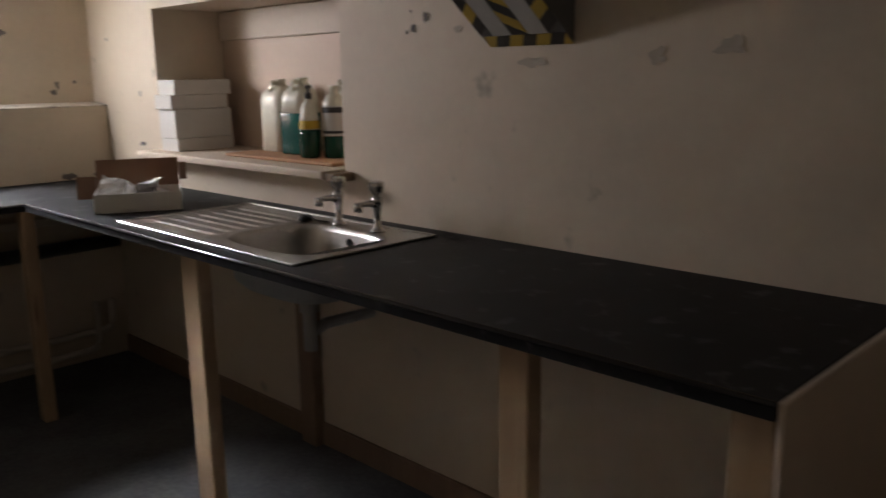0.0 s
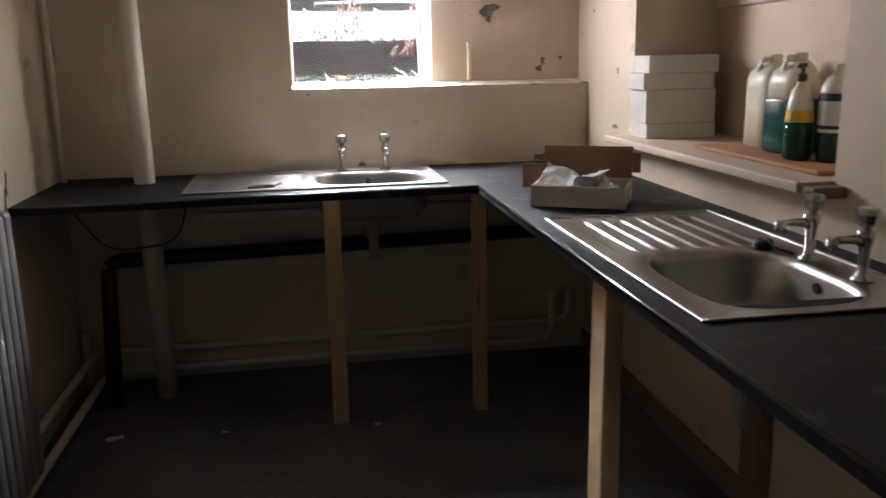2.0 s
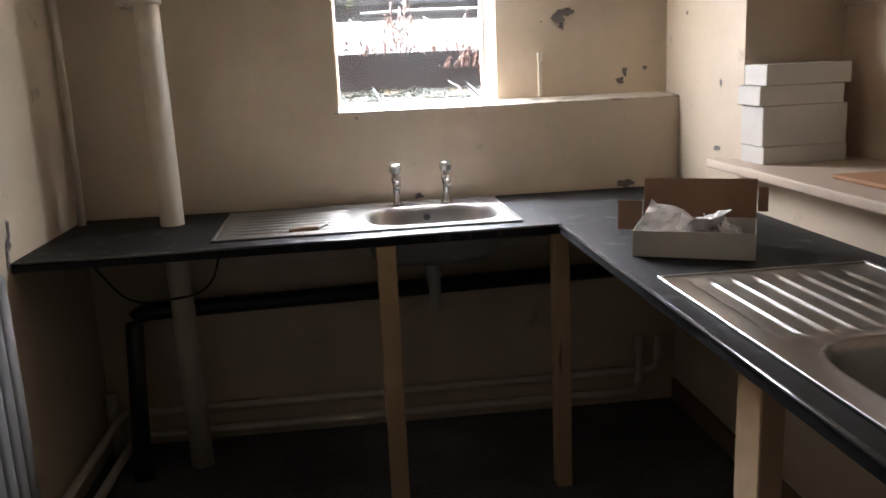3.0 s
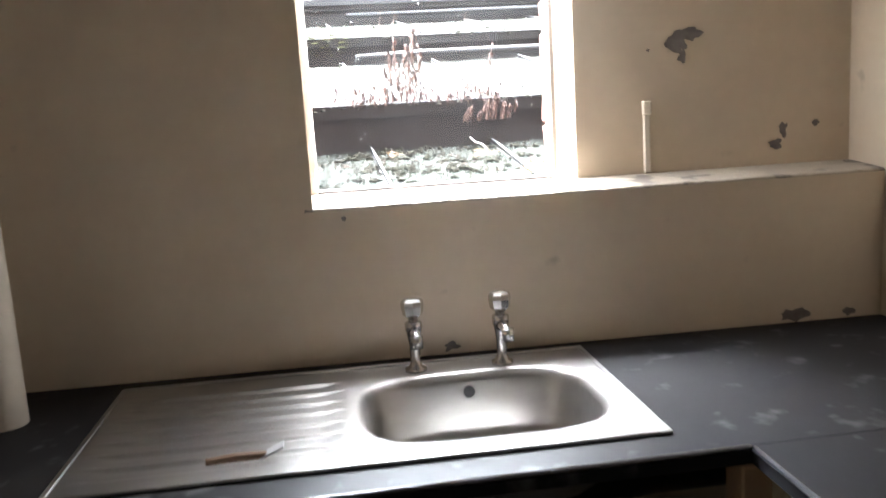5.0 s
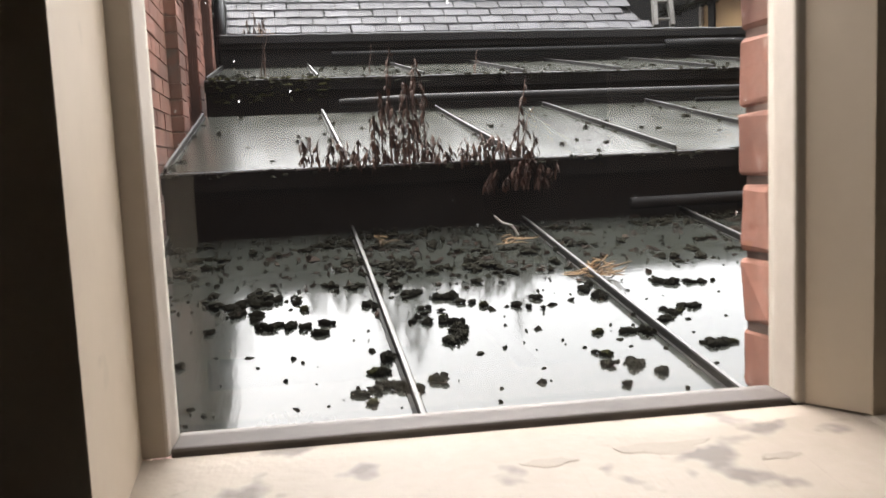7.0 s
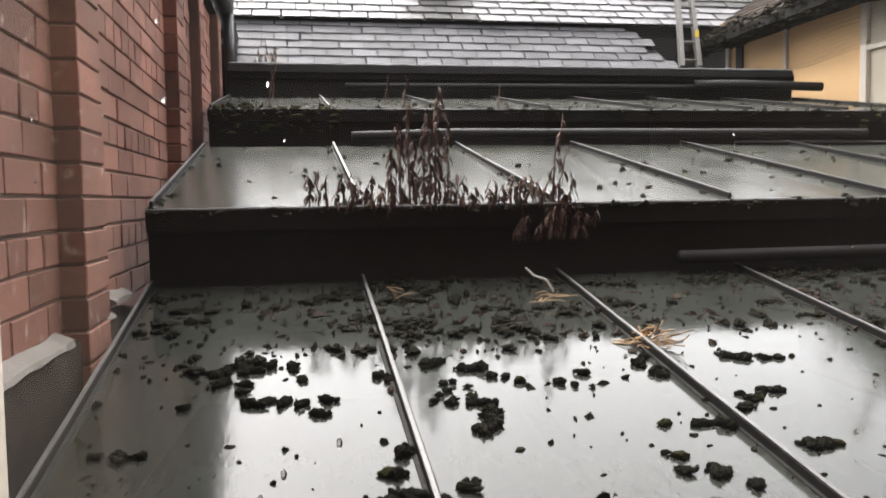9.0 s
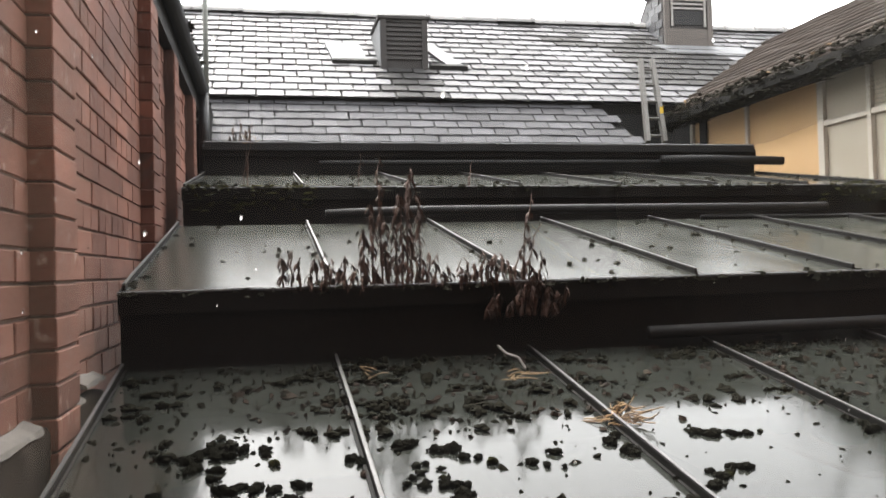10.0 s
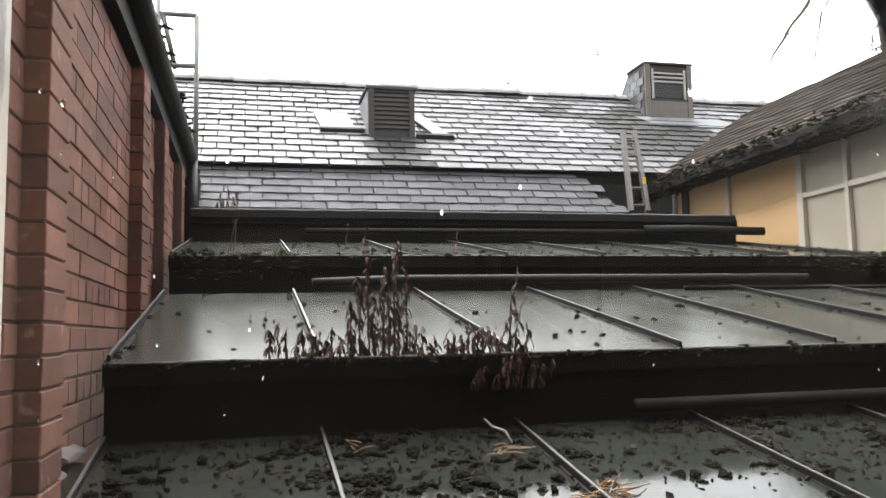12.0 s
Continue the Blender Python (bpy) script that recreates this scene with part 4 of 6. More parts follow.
# ---- scraper on the drainer ----
scr = thing("scraper", (0.37, 3.465, CZ + 0.005), "small wooden-handled scraper lying on the drainer", "scraper")
sm = Matrix.Translation((0.368, 3.466, CZ + 0.0095)) @ Matrix.Rotation(radians(3), 4, "Z")
bm = bmesh.new()
tube(bm, [(-0.065, 0.0, 0), (-0.02, 0, 0.002), (0.03, -0.003, 0.002)], [0.006, 0.008, 0.007], 8)
bmesh.ops.transform(bm, matrix=sm, verts=bm.verts[:])
part("handle", bm, M_PINE_D, scr)
bm = box(0.02, 0.062, -0.012, 0.014, 0.0, 0.004, 0.001, 1)
bmesh.ops.rotate(bm, cent=(0.03, 0, 0), matrix=Matrix.Rotation(radians(-22), 3, "Y"), verts=bm.verts[:])
bmesh.ops.transform(bm, matrix=sm, verts=bm.verts[:])
part("blade", bm, M_STEEL_DULL, scr)

# ---- taped hood on the wall ----
HY0, HY1 = 1.218, 1.497
hood = thing("wall_hood", (XE, 1.357, 1.437), "grey wall hood with hazard tape on its sloping underside", "wall hood")
HP = [(XE - 0.002, 1.437), (XE - 0.002, 1.9), (1.45, 1.9), (1.45, 1.70)]
bm = bmesh.new()
lo = [bm.verts.new((x, HY0, z)) for x, z in HP]
hi = [bm.verts.new((x, HY1, z)) for x, z in HP]
bm.faces.new(lo)
bm.faces.new(hi[::-1])
for k in range(4):
    bm.faces.new((lo[k], hi[k], hi[(k + 1) % 4], lo[(k + 1) % 4]))
part("casing", bm, M_GREYBOX, hood)
sx, sz = 1.45 - XE, 1.70 - 1.437
sl = math.hypot(sx, sz)


def slope_pt(a, b, lift):
    """a along the slope from the wall edge, b across, in metres."""
    return (XE - 0.002 + sx * a / sl - lift * sz / sl, HY1 - b, 1.437 + sz * a / sl + lift * sx / sl)


def tape(pts, material, name):
    """A flat strip of tape, by its corners along and across the slope."""
    bm = bmesh.new()
    w = HY1 - HY0
    q = [(max(0.001, min(sl - 0.001, a)), max(0.001, min(w - 0.001, b))) for a, b in pts]
    vs = [bm.verts.new(slope_pt(a, b, 0.0006)) for a, b in q] + [bm.verts.new(slope_pt(a, b, 0.002)) for a, b in q]
    for f in ((0, 1, 2, 3), (7, 6, 5, 4), (0, 4, 5, 1), (1, 5, 6, 2), (2, 6, 7, 3), (3, 7, 4, 0)):
        bm.faces.new([vs[i] for i in f])
    bmesh.ops.recalc_face_normals(bm, faces=bm.faces[:])
    return part(name, bm, material, hood)


for b0, b1, lean in ((0.0, 0.042, 0.035), (0.108, 0.162, -0.045), (0.228, 0.279, 0.04)):
    for k in range(-1, 10):
        a0 = 0.048 + k * 0.047
        if a0 + min(0, lean) > sl - 0.01 or a0 + max(0, lean) < 0.045:
            continue
        tape([(max(0.045, a0), b0), (max(0.045, a0 + 0.046), b0), (max(0.046, a0 + 0.046 + lean), b1), (max(0.046, a0 + lean), b1)], (M_TAPEK, M_TAPEY)[k % 2], "tape_stripe")
for b0, b1 in ((0.044, 0.106), (0.164, 0.226)):
    tape([(0.045, b0), (sl, b0), (sl, b1), (0.045, b1)], M_TAPEW, "tape_backing")
for k in range(7):
    b0 = k * 0.045 - 0.02
    tape([(0.0, b0), (0.043, b0 + 0.03), (0.043, b0 + 0.074), (0.0, b0 + 0.044)], (M_TAPEY, M_TAPEK)[k % 2], "tape_stripe")

# ================= outside =================
solid("ground", box(-300, 300, -250, 400, -3.2, -3.0), M_GROUND, "wet dark yard ground far below the roofs", "ground", kind="structure")
PITCH = 0.625
U0 = -0.609


def tier(name, label, v0, z0, v1, z1, n, fascia_z, u_start=U0, glass=M_PANE):
    """A sloping glazed roof: panes between raised bars, above a black timber fascia at its lower edge."""
    root = thing(name, (u_start + n * PITCH / 2, v0, fascia_z), label, "glass roof", EXT)
    s = (z1 - z0) / (v1 - v0)
    for k in range(n):
        ua, ub = u_start + k * PITCH + 0.012, u_start + (k + 1) * PITCH - 0.012
        bm = bmesh.new()
        dz = 0.003 * noise.noise(Vector((k * 3.1, v0 * 5, 0)))
        q = [(ua, v0 - 0.012, z0 - 0.012 * s + dz), (ub, v0 - 0.012, z0 - 0.012 * s - dz), (ub, v1, z1 + dz), (ua, v1, z1)]
        a = [bm.verts.new(p) for p in q]
        b = [bm.verts.new((p[0], p[1], p[2] - 0.006)) for p in q]
        bm.faces.new(a)
        bm.faces.new(b[::-1])
        for i in range(4):
            bm.faces.new((a[i], b[i], b[(i + 1) % 4], a[(i + 1) % 4]))
        part("pane", bm, glass, root)
    for k in range(n + 1):
        u = u_start + k * PITCH
        bm = bmesh.new()
        wob = [0.002 * noise.noise(Vector((u * 7, i * 2.3, v0))) for i in range(9)]
        cap = bmesh.new()
        for tgt, w, h0, h1 in ((bm, 0.013, -0.03, 0.003), (bm, 0.005, 0.003, 0.019), (cap, 0.0042, 0.0195, 0.0235)):
            rings = []
            for i in range(9):
                v = v0 - 0.005 + (v1 - v0 + 0.005) * i / 8
                rings.append([tgt.verts.new((u + wob[i] + e * w, v, z0 + (v - v0) * s + h)) for e, h in ((-1, h0), (1, h0), (1, h1), (-1, h1))])
            tgt.faces.new(rings[0][::-1])
            tgt.faces.new(rings[-1])
            for p, q in zip(rings, rings[1:]):
                for i in range(4):
                    tgt.faces.new((p[i], p[(i + 1) % 4], q[(i + 1) % 4], q[i]))
        bar = part("glazing_bar", bm, M_BLACKW, root)
        part("cap", cap, M_BAR, bar, "worn lead cap")
    ue = u_start + n * PITCH
    bm = bmesh.new()
    bx(bm, u_start - 0.01, ue, v0 - 0.005, v0 + 0.03, fascia_z, z0 - 0.008)
    bmesh.ops.subdivide_edges(bm, edges=[e for e in bm.edges if e.calc_length() > 1], cuts=40)
    rough_up(bm, 0.004, 6, v0)
    part("fascia", bm, M_BLACKW, root, "rotten black timber fascia")
    bm = bmesh.new()
    bx(bm, u_start - 0.012, ue, v0 - 0.035, v0 + 0.0, z0 - 0.07, z0 - 0.006)
    bmesh.ops.subdivide_edges(bm, edges=[e for e in bm.edges if e.calc_length() > 1], cuts=40)
    rough_up(bm, 0.004, 5, v0 + 3)
    part("eaves_board", bm, M_BLACKW, root, "black eaves board")
    # Pale strip paints the sky's reflection on the wet roof edge.
    bm = bmesh.new()
    tube(bm, [(u_start - 0.012 + (ue - u_start) * i / 60, v0 - 0.036 + 0.004 * noise.noise(Vector((i * 0.9, v0, 1))), z0 - 0.004 + 0.003 * noise.noise(Vector((i * 0.7, v0, 5)))) for i in range(61)], 0.005, 6)
    part("edge_glint", bm, M_LEAD, root, "pale edge strip painting sky glint on the wet edge")
    return root


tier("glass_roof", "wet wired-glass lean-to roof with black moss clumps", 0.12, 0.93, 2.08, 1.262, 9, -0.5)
tier("glass_roof", "second tier of wet glass roofing behind the dead weeds", 2.12, 1.497, 3.74, 1.782, 9, 1.20, glass=M_PANE_SHEEN)
tier("glass_roof", "third tier of glass roofing strewn with moss", 4.08, 2.005, 5.6, 2.25, 9, 1.75, glass=M_PANE_SHEEN)
tier("glass_roof", "uppermost tier of glass roofing, its edge painted pale for sky glint", 5.62, 2.455, 7.15, 2.62, 7, 2.2, glass=M_PANE_SHEEN)
bm = bmesh.new()
bx(bm, U0, 3.74, 5.56, 5.66, 2.425, 2.475)
bmesh.ops.subdivide_edges(bm, edges=[e for e in bm.edges if e.calc_length() > 1], cuts=40)
rough_up(bm, 0.004, 5, 2)
solid("gutter", bm, M_GUT, "dark iron gutter along the upper glass roof", "gutter", EXT)
# Thin pale tube draws the line of sky light on the wet gutter.
bm = bmesh.new()
tube(bm, [(U0 + 4.35 * i / 60, 5.57 + 0.006 * noise.noise(Vector((i * 0.8, 1, 0))), 2.482 + 0.005 * noise.noise(Vector((i * 0.5, 7, 0)))) for i in range(61)], 0.008, 6)
solid("trim_glint", bm, M_LEAD, "pale strip painting sky glint along the upper gutter", "lead edge", EXT, kind="structure")


bm = bmesh.new()
bx(bm, U0 - 0.01, U0 + 9 * PITCH, 3.745, 4.075, 1.73, 1.775)
solid("box_gutter", bm, M_BLACKW, "black timber box gutter between two glass roofs", "gutter", EXT)


def epipe(name, pts, r, material, label, category="pipe", seg=12):
    bm = bmesh.new()
    tube(bm, pts, r, seg)
    return solid(name, bm, material, label, category, EXT, smooth=True)


epipe("rain_pipe", [(1.05, 2.045, 1.31), (1.6, 2.045, 1.312), (3.6, 2.045, 1.318)], 0.022, M_GUT, "dark pipe along the first black step")
epipe("rain_pipe", [(0.11, 3.72, 1.83), (0.56, 3.72, 1.845), (1.5, 3.72, 1.845), (3.0, 3.72, 1.843)], 0.024, M_GUT, "thick dark pipe along the second black step")
epipe("rain_pipe", [(2.2, 3.72, 1.79), (4.2, 3.72, 1.785)], 0.011, M_GUT, "thin dark pipe under the thick one")
epipe("rain_pipe", [(2.9, 5.55, 2.36), (3.3, 5.52, 2.36), (3.95, 5.5, 2.345)], 0.035, M_GUT, "dark pipe end under the upper gutter")
epipe("glasshouse_pipe", [(0.2, 5.55, 2.33), (2.9, 5.55, 2.34)], 0.02, M_GUT, "dark pipe along the third black step")

# rendered plinth at the foot of the brick wall
bm = bmesh.new()
n = 60
rows = []
for i in range(n + 1):
    v = 0.0 + 2.1 * i / n
    j = 0.012 * noise.noise(Vector((v * 5, 0, 0))) + 0.006 * noise.noise(Vector((v * 23, 0, 7)))
    j2 = 0.012 * noise.noise(Vector((v * 9, 4, 0)))
    rows.append([bm.verts.new((-0.72, v, 0.7)), bm.verts.new((-0.72, v, 1.222 + j)), bm.verts.new((-0.668 + j2, v, 1.214 + j)), bm.verts.new((-0.662 + j2, v, 1.198 + j)), bm.verts.new((-0.664 + j2 * 0.4, v, 1.1)), bm.verts.new((-0.66, v, 0.7))])
for a, b in zip(rows, rows[1:]):
    for k in range(5):
        bm.faces.new((a[k], b[k], b[k + 1], a[k + 1]))
solid("trim_plinth", bm, M_CEMENT, "cracked dirty cement plinth at the foot of the brick wall", "plinth", EXT, kind="structure", smooth=True)

bm = bmesh.new()
for a, b in ((0.55, 1.40), (1.55, 1.84), (1.85, 2.105)):
    n = 60
    rows = []
    for i in range(n + 1):
        v = a + (b - a) * i / n
        j = 0.006 * noise.noise(Vector((v * 9, 2, 0))) + 0.002 * noise.noise(Vector((v * 40, 8, 0)))
        zt = 1.226 + 0.012 * noise.noise(Vector((v * 5, 0, 0))) + (0.03 if a > 1.8 else 0)
        rows.append([bm.verts.new((-0.698, v, zt + 0.014 + j)), bm.verts.new((-0.664 + j, v, zt - 0.002 + j)), bm.verts.new((-0.660 + j, v, zt - 0.012 - j)), bm.verts.new((-0.70, v, zt - 0.014))])
    for p, q in zip(rows, rows[1:]):
        for k in range(4):
            bm.faces.new((p[k], q[k], q[(k + 1) % 4], p[(k + 1) % 4]))
    bm.faces.new(rows[0])
    bm.faces.new(rows[-1][::-1])
solid("trim_mortar", bm, M_MORTARP, "broken pale mortar strip along the plinth", "mortar strip", EXT, kind="structure")

# ---- dead weeds on the first step ----
rnd = random.Random(7)


def leaf(bm, at, length, width, yaw, droop):
    a = Vector(at)
    d = Vector((math.cos(yaw), math.sin(yaw), 0))
    side = Vector((-d.y, d.x, 0)) * width
    prev = None
    for k in range(4):
        t = k / 3
        p = a + d * length * 0.45 * math.sin(t * 1.5) + Vector((0, 0, -length * droop * t ** 1.4))
        w = (0.35, 1.0, 0.8, 0.08)[k]
        tw = Matrix.Rotation(t * 1.1, 3, "Z")
        cur = [bm.verts.new(p - (tw @ side) * w), bm.verts.new(p + Vector((0, 0, -0.2 * width * w))), bm.verts.new(p + (tw @ side) * w)]
        if prev:
            bm.faces.new((prev[0], prev[1], cur[1], cur[0]))
            bm.faces.new((prev[1], prev[2], cur[2], cur[1]))
        prev = cur


def weed(u, v, z, height, leaves, label, lean=0.0):
    root = thing("dead_weed", (u, v, z), label, "weed", EXT, "dead weeds")
    bm = bmesh.new()
    pts = []
    for k in range(6):
        t = k / 5
        pts.append((u + lean * t * t + 0.012 * rnd.uniform(-1, 1) * t, v + 0.012 * rnd.uniform(-1, 1) * t, z - 0.01 + height * t))
    tube(bm, pts, [0.004 - 0.0022 * k / 5 for k in range(6)], 5)
    part("stem", bm, M_DEAD, root)
    bm = bmesh.new()
    for k in range(leaves):
        t = rnd.uniform(0.25, 1.0)
        i = min(4, int(t * 5))
        p = Vector(pts[i]).lerp(Vector(pts[i + 1]), t * 5 - i)
        leaf(bm, p, rnd.uniform(0.02, 0.048), rnd.uniform(0.003, 0.0065), rnd.uniform(0, 6.283), rnd.uniform(0.7, 1.2))
    part("leaves", bm, M_DEAD, root, "drooping shrivelled brown leaves")


for u, h in ((0.14, 0.27), (0.175, 0.34), (0.21, 0.24), (0.245, 0.36), (0.27, 0.39), (0.295, 0.31), (0.11, 0.2), (0.23, 0.3), (0.19, 0.22)):
    weed(u, 2.09 + rnd.uniform(-0.03, 0.05), 1.49, h, 44, "tall clump of dead brown weeds with hanging leaves")
u = -0.14
while u < 0.70:
    weed(u, 2.09 + rnd.uniform(-0.03, 0.04), 1.49, rnd.uniform(0.05, 0.13), 16, "low dead brown weed on the edge of the glass roof")
    u += rnd.uniform(0.016, 0.034)
for u, h in ((0.63, 0.3), (0.65, 0.2), (0.605, 0.16)):
    weed(u, 2.09, 1.49, h, 9, "thin dead weed stalk on the edge of the glass roof", 0.05)
for k in range(16):
    weed(rnd.uniform(0.46, 0.80), 2.065, 1.39, rnd.uniform(0.06, 0.12), 14, "dead weed hanging over the black fascia", 0.03)
for u, h in ((-0.28, 0.3), (-0.30, 0.22), (0.32, 0.2), (0.42, 0.2), (0.95, 0.16)):
    weed(u, 4.06, 2.0, h, 5, "thin dry stalk on the second step", 0.02)

# ---- moss ----
def moss_lump(bm, k, balls, detail):
    """A ragged tuft heaped up from many small crumpled lumps, about one unit in radius."""
    mr = random.Random(k * 13 + balls)
    for b in range(balls):
        a, d = mr.uniform(0, 6.28), mr.random() ** 0.6 * 0.85
        r = mr.uniform(0.22, 0.5) * (1.15 - 0.5 * d)
        at = Vector((d * math.cos(a) * 1.1, d * math.sin(a), mr.uniform(-0.1, 0.45) * (1 - d * 0.8)))
        for v in bmesh.ops.create_icosphere(bm, subdivisions=detail, radius=r, matrix=Matrix.Translation(at))["verts"]:
            v.co += noise.noise_vector(v.co * 5.5 + Vector((k * 3.0, b, 0))) * 0.2
            v.co.z = max(-0.2, v.co.z * 0.9)


moss_meshes = []
for k in range(7):
    bm = bmesh.new()
    moss_lump(bm, k, 13, 2)
    moss_meshes.append(mesh_of("moss_clump", bm, M_MOSS if k != 3 else M_MOSSG))


def zt1(v):
    return 0.93 + (v - 0.12) * 0.1694


def clump(u, v, z, r, k):
    ob = new("moss_clump", moss_meshes[k])
    ob.matrix_world = EXT @ pose(u, v, z, 0, 0, rnd.uniform(0, 360)) @ Matrix.Diagonal((r * rnd.uniform(0.85, 1.35), r * rnd.uniform(0.8, 1.1), r * rnd.uniform(0.85, 1.3), 1))
    tagged(ob, "wet black moss clump lying on the glass roof" if k != 3 else "dark green moss clump lying on the glass roof", "moss", "moss clumps")


count = 0
far_moss = []
tries = 0
while count < 294 or len(far_moss) < 400:
    tries += 1
    u, v = rnd.uniform(-0.58, 2.6), 0.4 + 1.65 * rnd.random()
    near_bar = abs(((u - U0) / PITCH + 0.5) % 1 - 0.5) * PITCH
    dens = 0.12 + 0.95 * max(0.0, noise.noise(Vector((u * 2.6, v * 2.6, 4.0))) + 0.12) + (0.4 if near_bar < 0.09 else 0.0) + max(0, v - 1.25) * 0.9
    if rnd.random() > dens * 0.6:
        continue
    d = rnd.uniform(0, 6.28)
    for k in range(rnd.choice((1, 1, 2, 3, 4, 6))):
        r = rnd.uniform(0.009, 0.0225)
        uu, vv = u + 0.034 * k * math.cos(d) + rnd.gauss(0, 0.01), min(2.05, v + 0.024 * k * math.sin(d) + rnd.gauss(0, 0.01))
        if uu < -0.6 or vv < 0.38:
            continue
        if vv < 1.42 and count < 294:
            clump(uu, vv, zt1(vv) + 0.003, r, rnd.randrange(7))
            count += 1
        elif vv >= 1.42 and len(far_moss) < 400:
            far_moss.append((uu, vv, r * 1.25))
    if tries > 6000:
        break
for u, v, r in ((0.03, 0.42, 0.03), (-0.12, 0.4, 0.032), (0.05, 0.62, 0.026)):
    clump(u, v, zt1(v) + 0.002, r, 1)


def scatter(name, n, spot, r0, r1, material, label, category):
    """Many tiny crumbs in one mesh."""
    verts, faces = [], []
    for _ in range(n):
        u, v, z = spot()
        r = rnd.uniform(r0, r1)
        b = len(verts)
        a0 = rnd.uniform(0, 6.28)
        ex, ey, hh = rnd.uniform(0.6, 2.0), rnd.uniform(0.5, 1.1), rnd.uniform(0.2, 0.8)
        c, d = math.cos(a0), math.sin(a0)
        for low_, base_ in ((True, 1.0), (False, 0.55)):
            for j in range(5):
                rr = r * base_ * rnd.uniform(0.5, 1.4)
                px_, py_ = rr * ex * math.cos(j * 1.257), rr * ey * math.sin(j * 1.257)
                verts.append((u + px_ * c - py_ * d, v + px_ * d + py_ * c, z - 0.003 if low_ else z + r * hh * rnd.uniform(0.3, 1.2)))
        for j in range(5):
            faces.append((b + j, b + (j + 1) % 5, b + 5 + (j + 1) % 5, b + 5 + j))
        faces.append((b + 5, b + 6, b + 7, b + 8, b + 9))
    me = bpy.data.meshes.new(name)
    me.from_pydata(verts, [], faces)
    me.materials.append(material)
    ob = new(name, me)
    ob.matrix_world = EXT
    return tagged(ob, label, category, kind="stuff")


def spot1():
    while True:
        u, v = rnd.uniform(-0.6, 3.2), rnd.uniform(0.25, 2.06)
        if rnd.random() < 0.12 + max(0, v - 1.3) * 1.0 + 0.3 * max(0, noise.noise(Vector((u * 2.3, v * 2.3, 4.0)))):
            return u, v, zt1(v) + 0.001


def spot2():
    u, v = rnd.uniform(-0.6, 4.2), 2.12 + 1.6 * rnd.random()
    if rnd.random() < 0.5:
        u = U0 + PITCH * rnd.randrange(8) + rnd.gauss(0, 0.03)
    return max(-0.6, u), v, 1.497 + (v - 2.12) * 0.176 + 0.001


def spot3():
    u, v = rnd.uniform(-0.6, 4.6), 4.08 + 1.5 * rnd.random() ** 1.5
    return u, v, 2.005 + (v - 4.08) * 0.161 + 0.001


def edge(v, z, hang):
    def f():
        return rnd.uniform(-0.6, 3.7 if v > 5 else 4.6), v + rnd.uniform(-0.04, 0.05), z + rnd.uniform(-hang, 0.0) * rnd.random()
    return f


lump = bmesh.new()
moss_lump(lump, 9, 9, 1)
lump.verts.index_update()
lump_v, lump_f = [v.co.copy() for v in lump.verts], [tuple(v.index for v in f.verts) for f in lump.faces]
lump.free()
fv, ff = [], []
for uu, vv, r in far_moss:
    mm = pose(uu, vv, zt1(vv) + r * 0.15, 0, 0, rnd.uniform(0, 360)) @ Matrix.Diagonal((r * rnd.uniform(0.8, 1.7), r * rnd.uniform(0.7, 1.1), r * rnd.uniform(0.7, 1.1), 1))
    b0 = len(fv)
    fv += [mm @ v for v in lump_v]
    ff += [tuple(b0 + i for i in f) for f in lump_f]
me = bpy.data.meshes.new("moss_clumps")
me.from_pydata(fv, [], ff)
me.materials.append(M_MOSS)
ob = new("moss_clumps", me)
ob.matrix_world = EXT
tagged(ob, "black moss clumps heaped along the top of the glass roof", "moss", kind="stuff")
scatter("moss_crumbs", 1700, spot1, 0.003, 0.010, M_MOSS, "crumbs of black moss scattered over the glass roof", "moss")
scatter("leaf_litter", 420, lambda: (rnd.uniform(-0.4, 2.6), rnd.gauss(1.75, 0.17), 0) and (lambda u, v: (u, min(v, 2.05), zt1(min(v, 2.05)) + 0.003))(rnd.uniform(-0.3, 2.6), rnd.gauss(1.72, 0.17)), 0.005, 0.014, M_LITTER, "rotting brown leaf litter against the black step", "leaf litter")
scatter("moss_crumbs", 260, spot2, 0.006, 0.02, M_MOSS, "black moss crumbs on the second glass roof", "moss")
scatter("moss_crumbs", 300, spot3, 0.008, 0.024, M_MOSS, "black moss spread over the third glass roof", "moss")
scatter("moss_crumbs", 500, edge(2.09, 1.49, 0.03), 0.006, 0.018, M_MOSS, "black moss along the first roof edge", "moss")
scatter("moss_crumbs", 380, edge(4.05, 2.0, 0.05), 0.008, 0.024, M_MOSS, "black moss along the second roof edge", "moss")
scatter("moss_growth", 130, lambda: (rnd.uniform(-0.6, 0.1), 4.04 + rnd.uniform(-0.03, 0.03), 2.01 - 0.14 * rnd.random() ** 2), 0.007, 0.02, M_MOSSG, "olive green moss growing on the second step", "moss")
scatter("moss_growth", 160, lambda: (rnd.uniform(3.2, 4.2), 4.03 + rnd.uniform(-0.05, 0.03), rnd.uniform(1.9, 2.02)), 0.007, 0.018, M_MOSSG, "olive green moss at the far end of the second step", "moss")
scatter("moss_crumbs", 300, edge(5.6, 2.475, 0.0), 0.006, 0.016, M_MOSS, "black moss along the upper gutter", "moss")
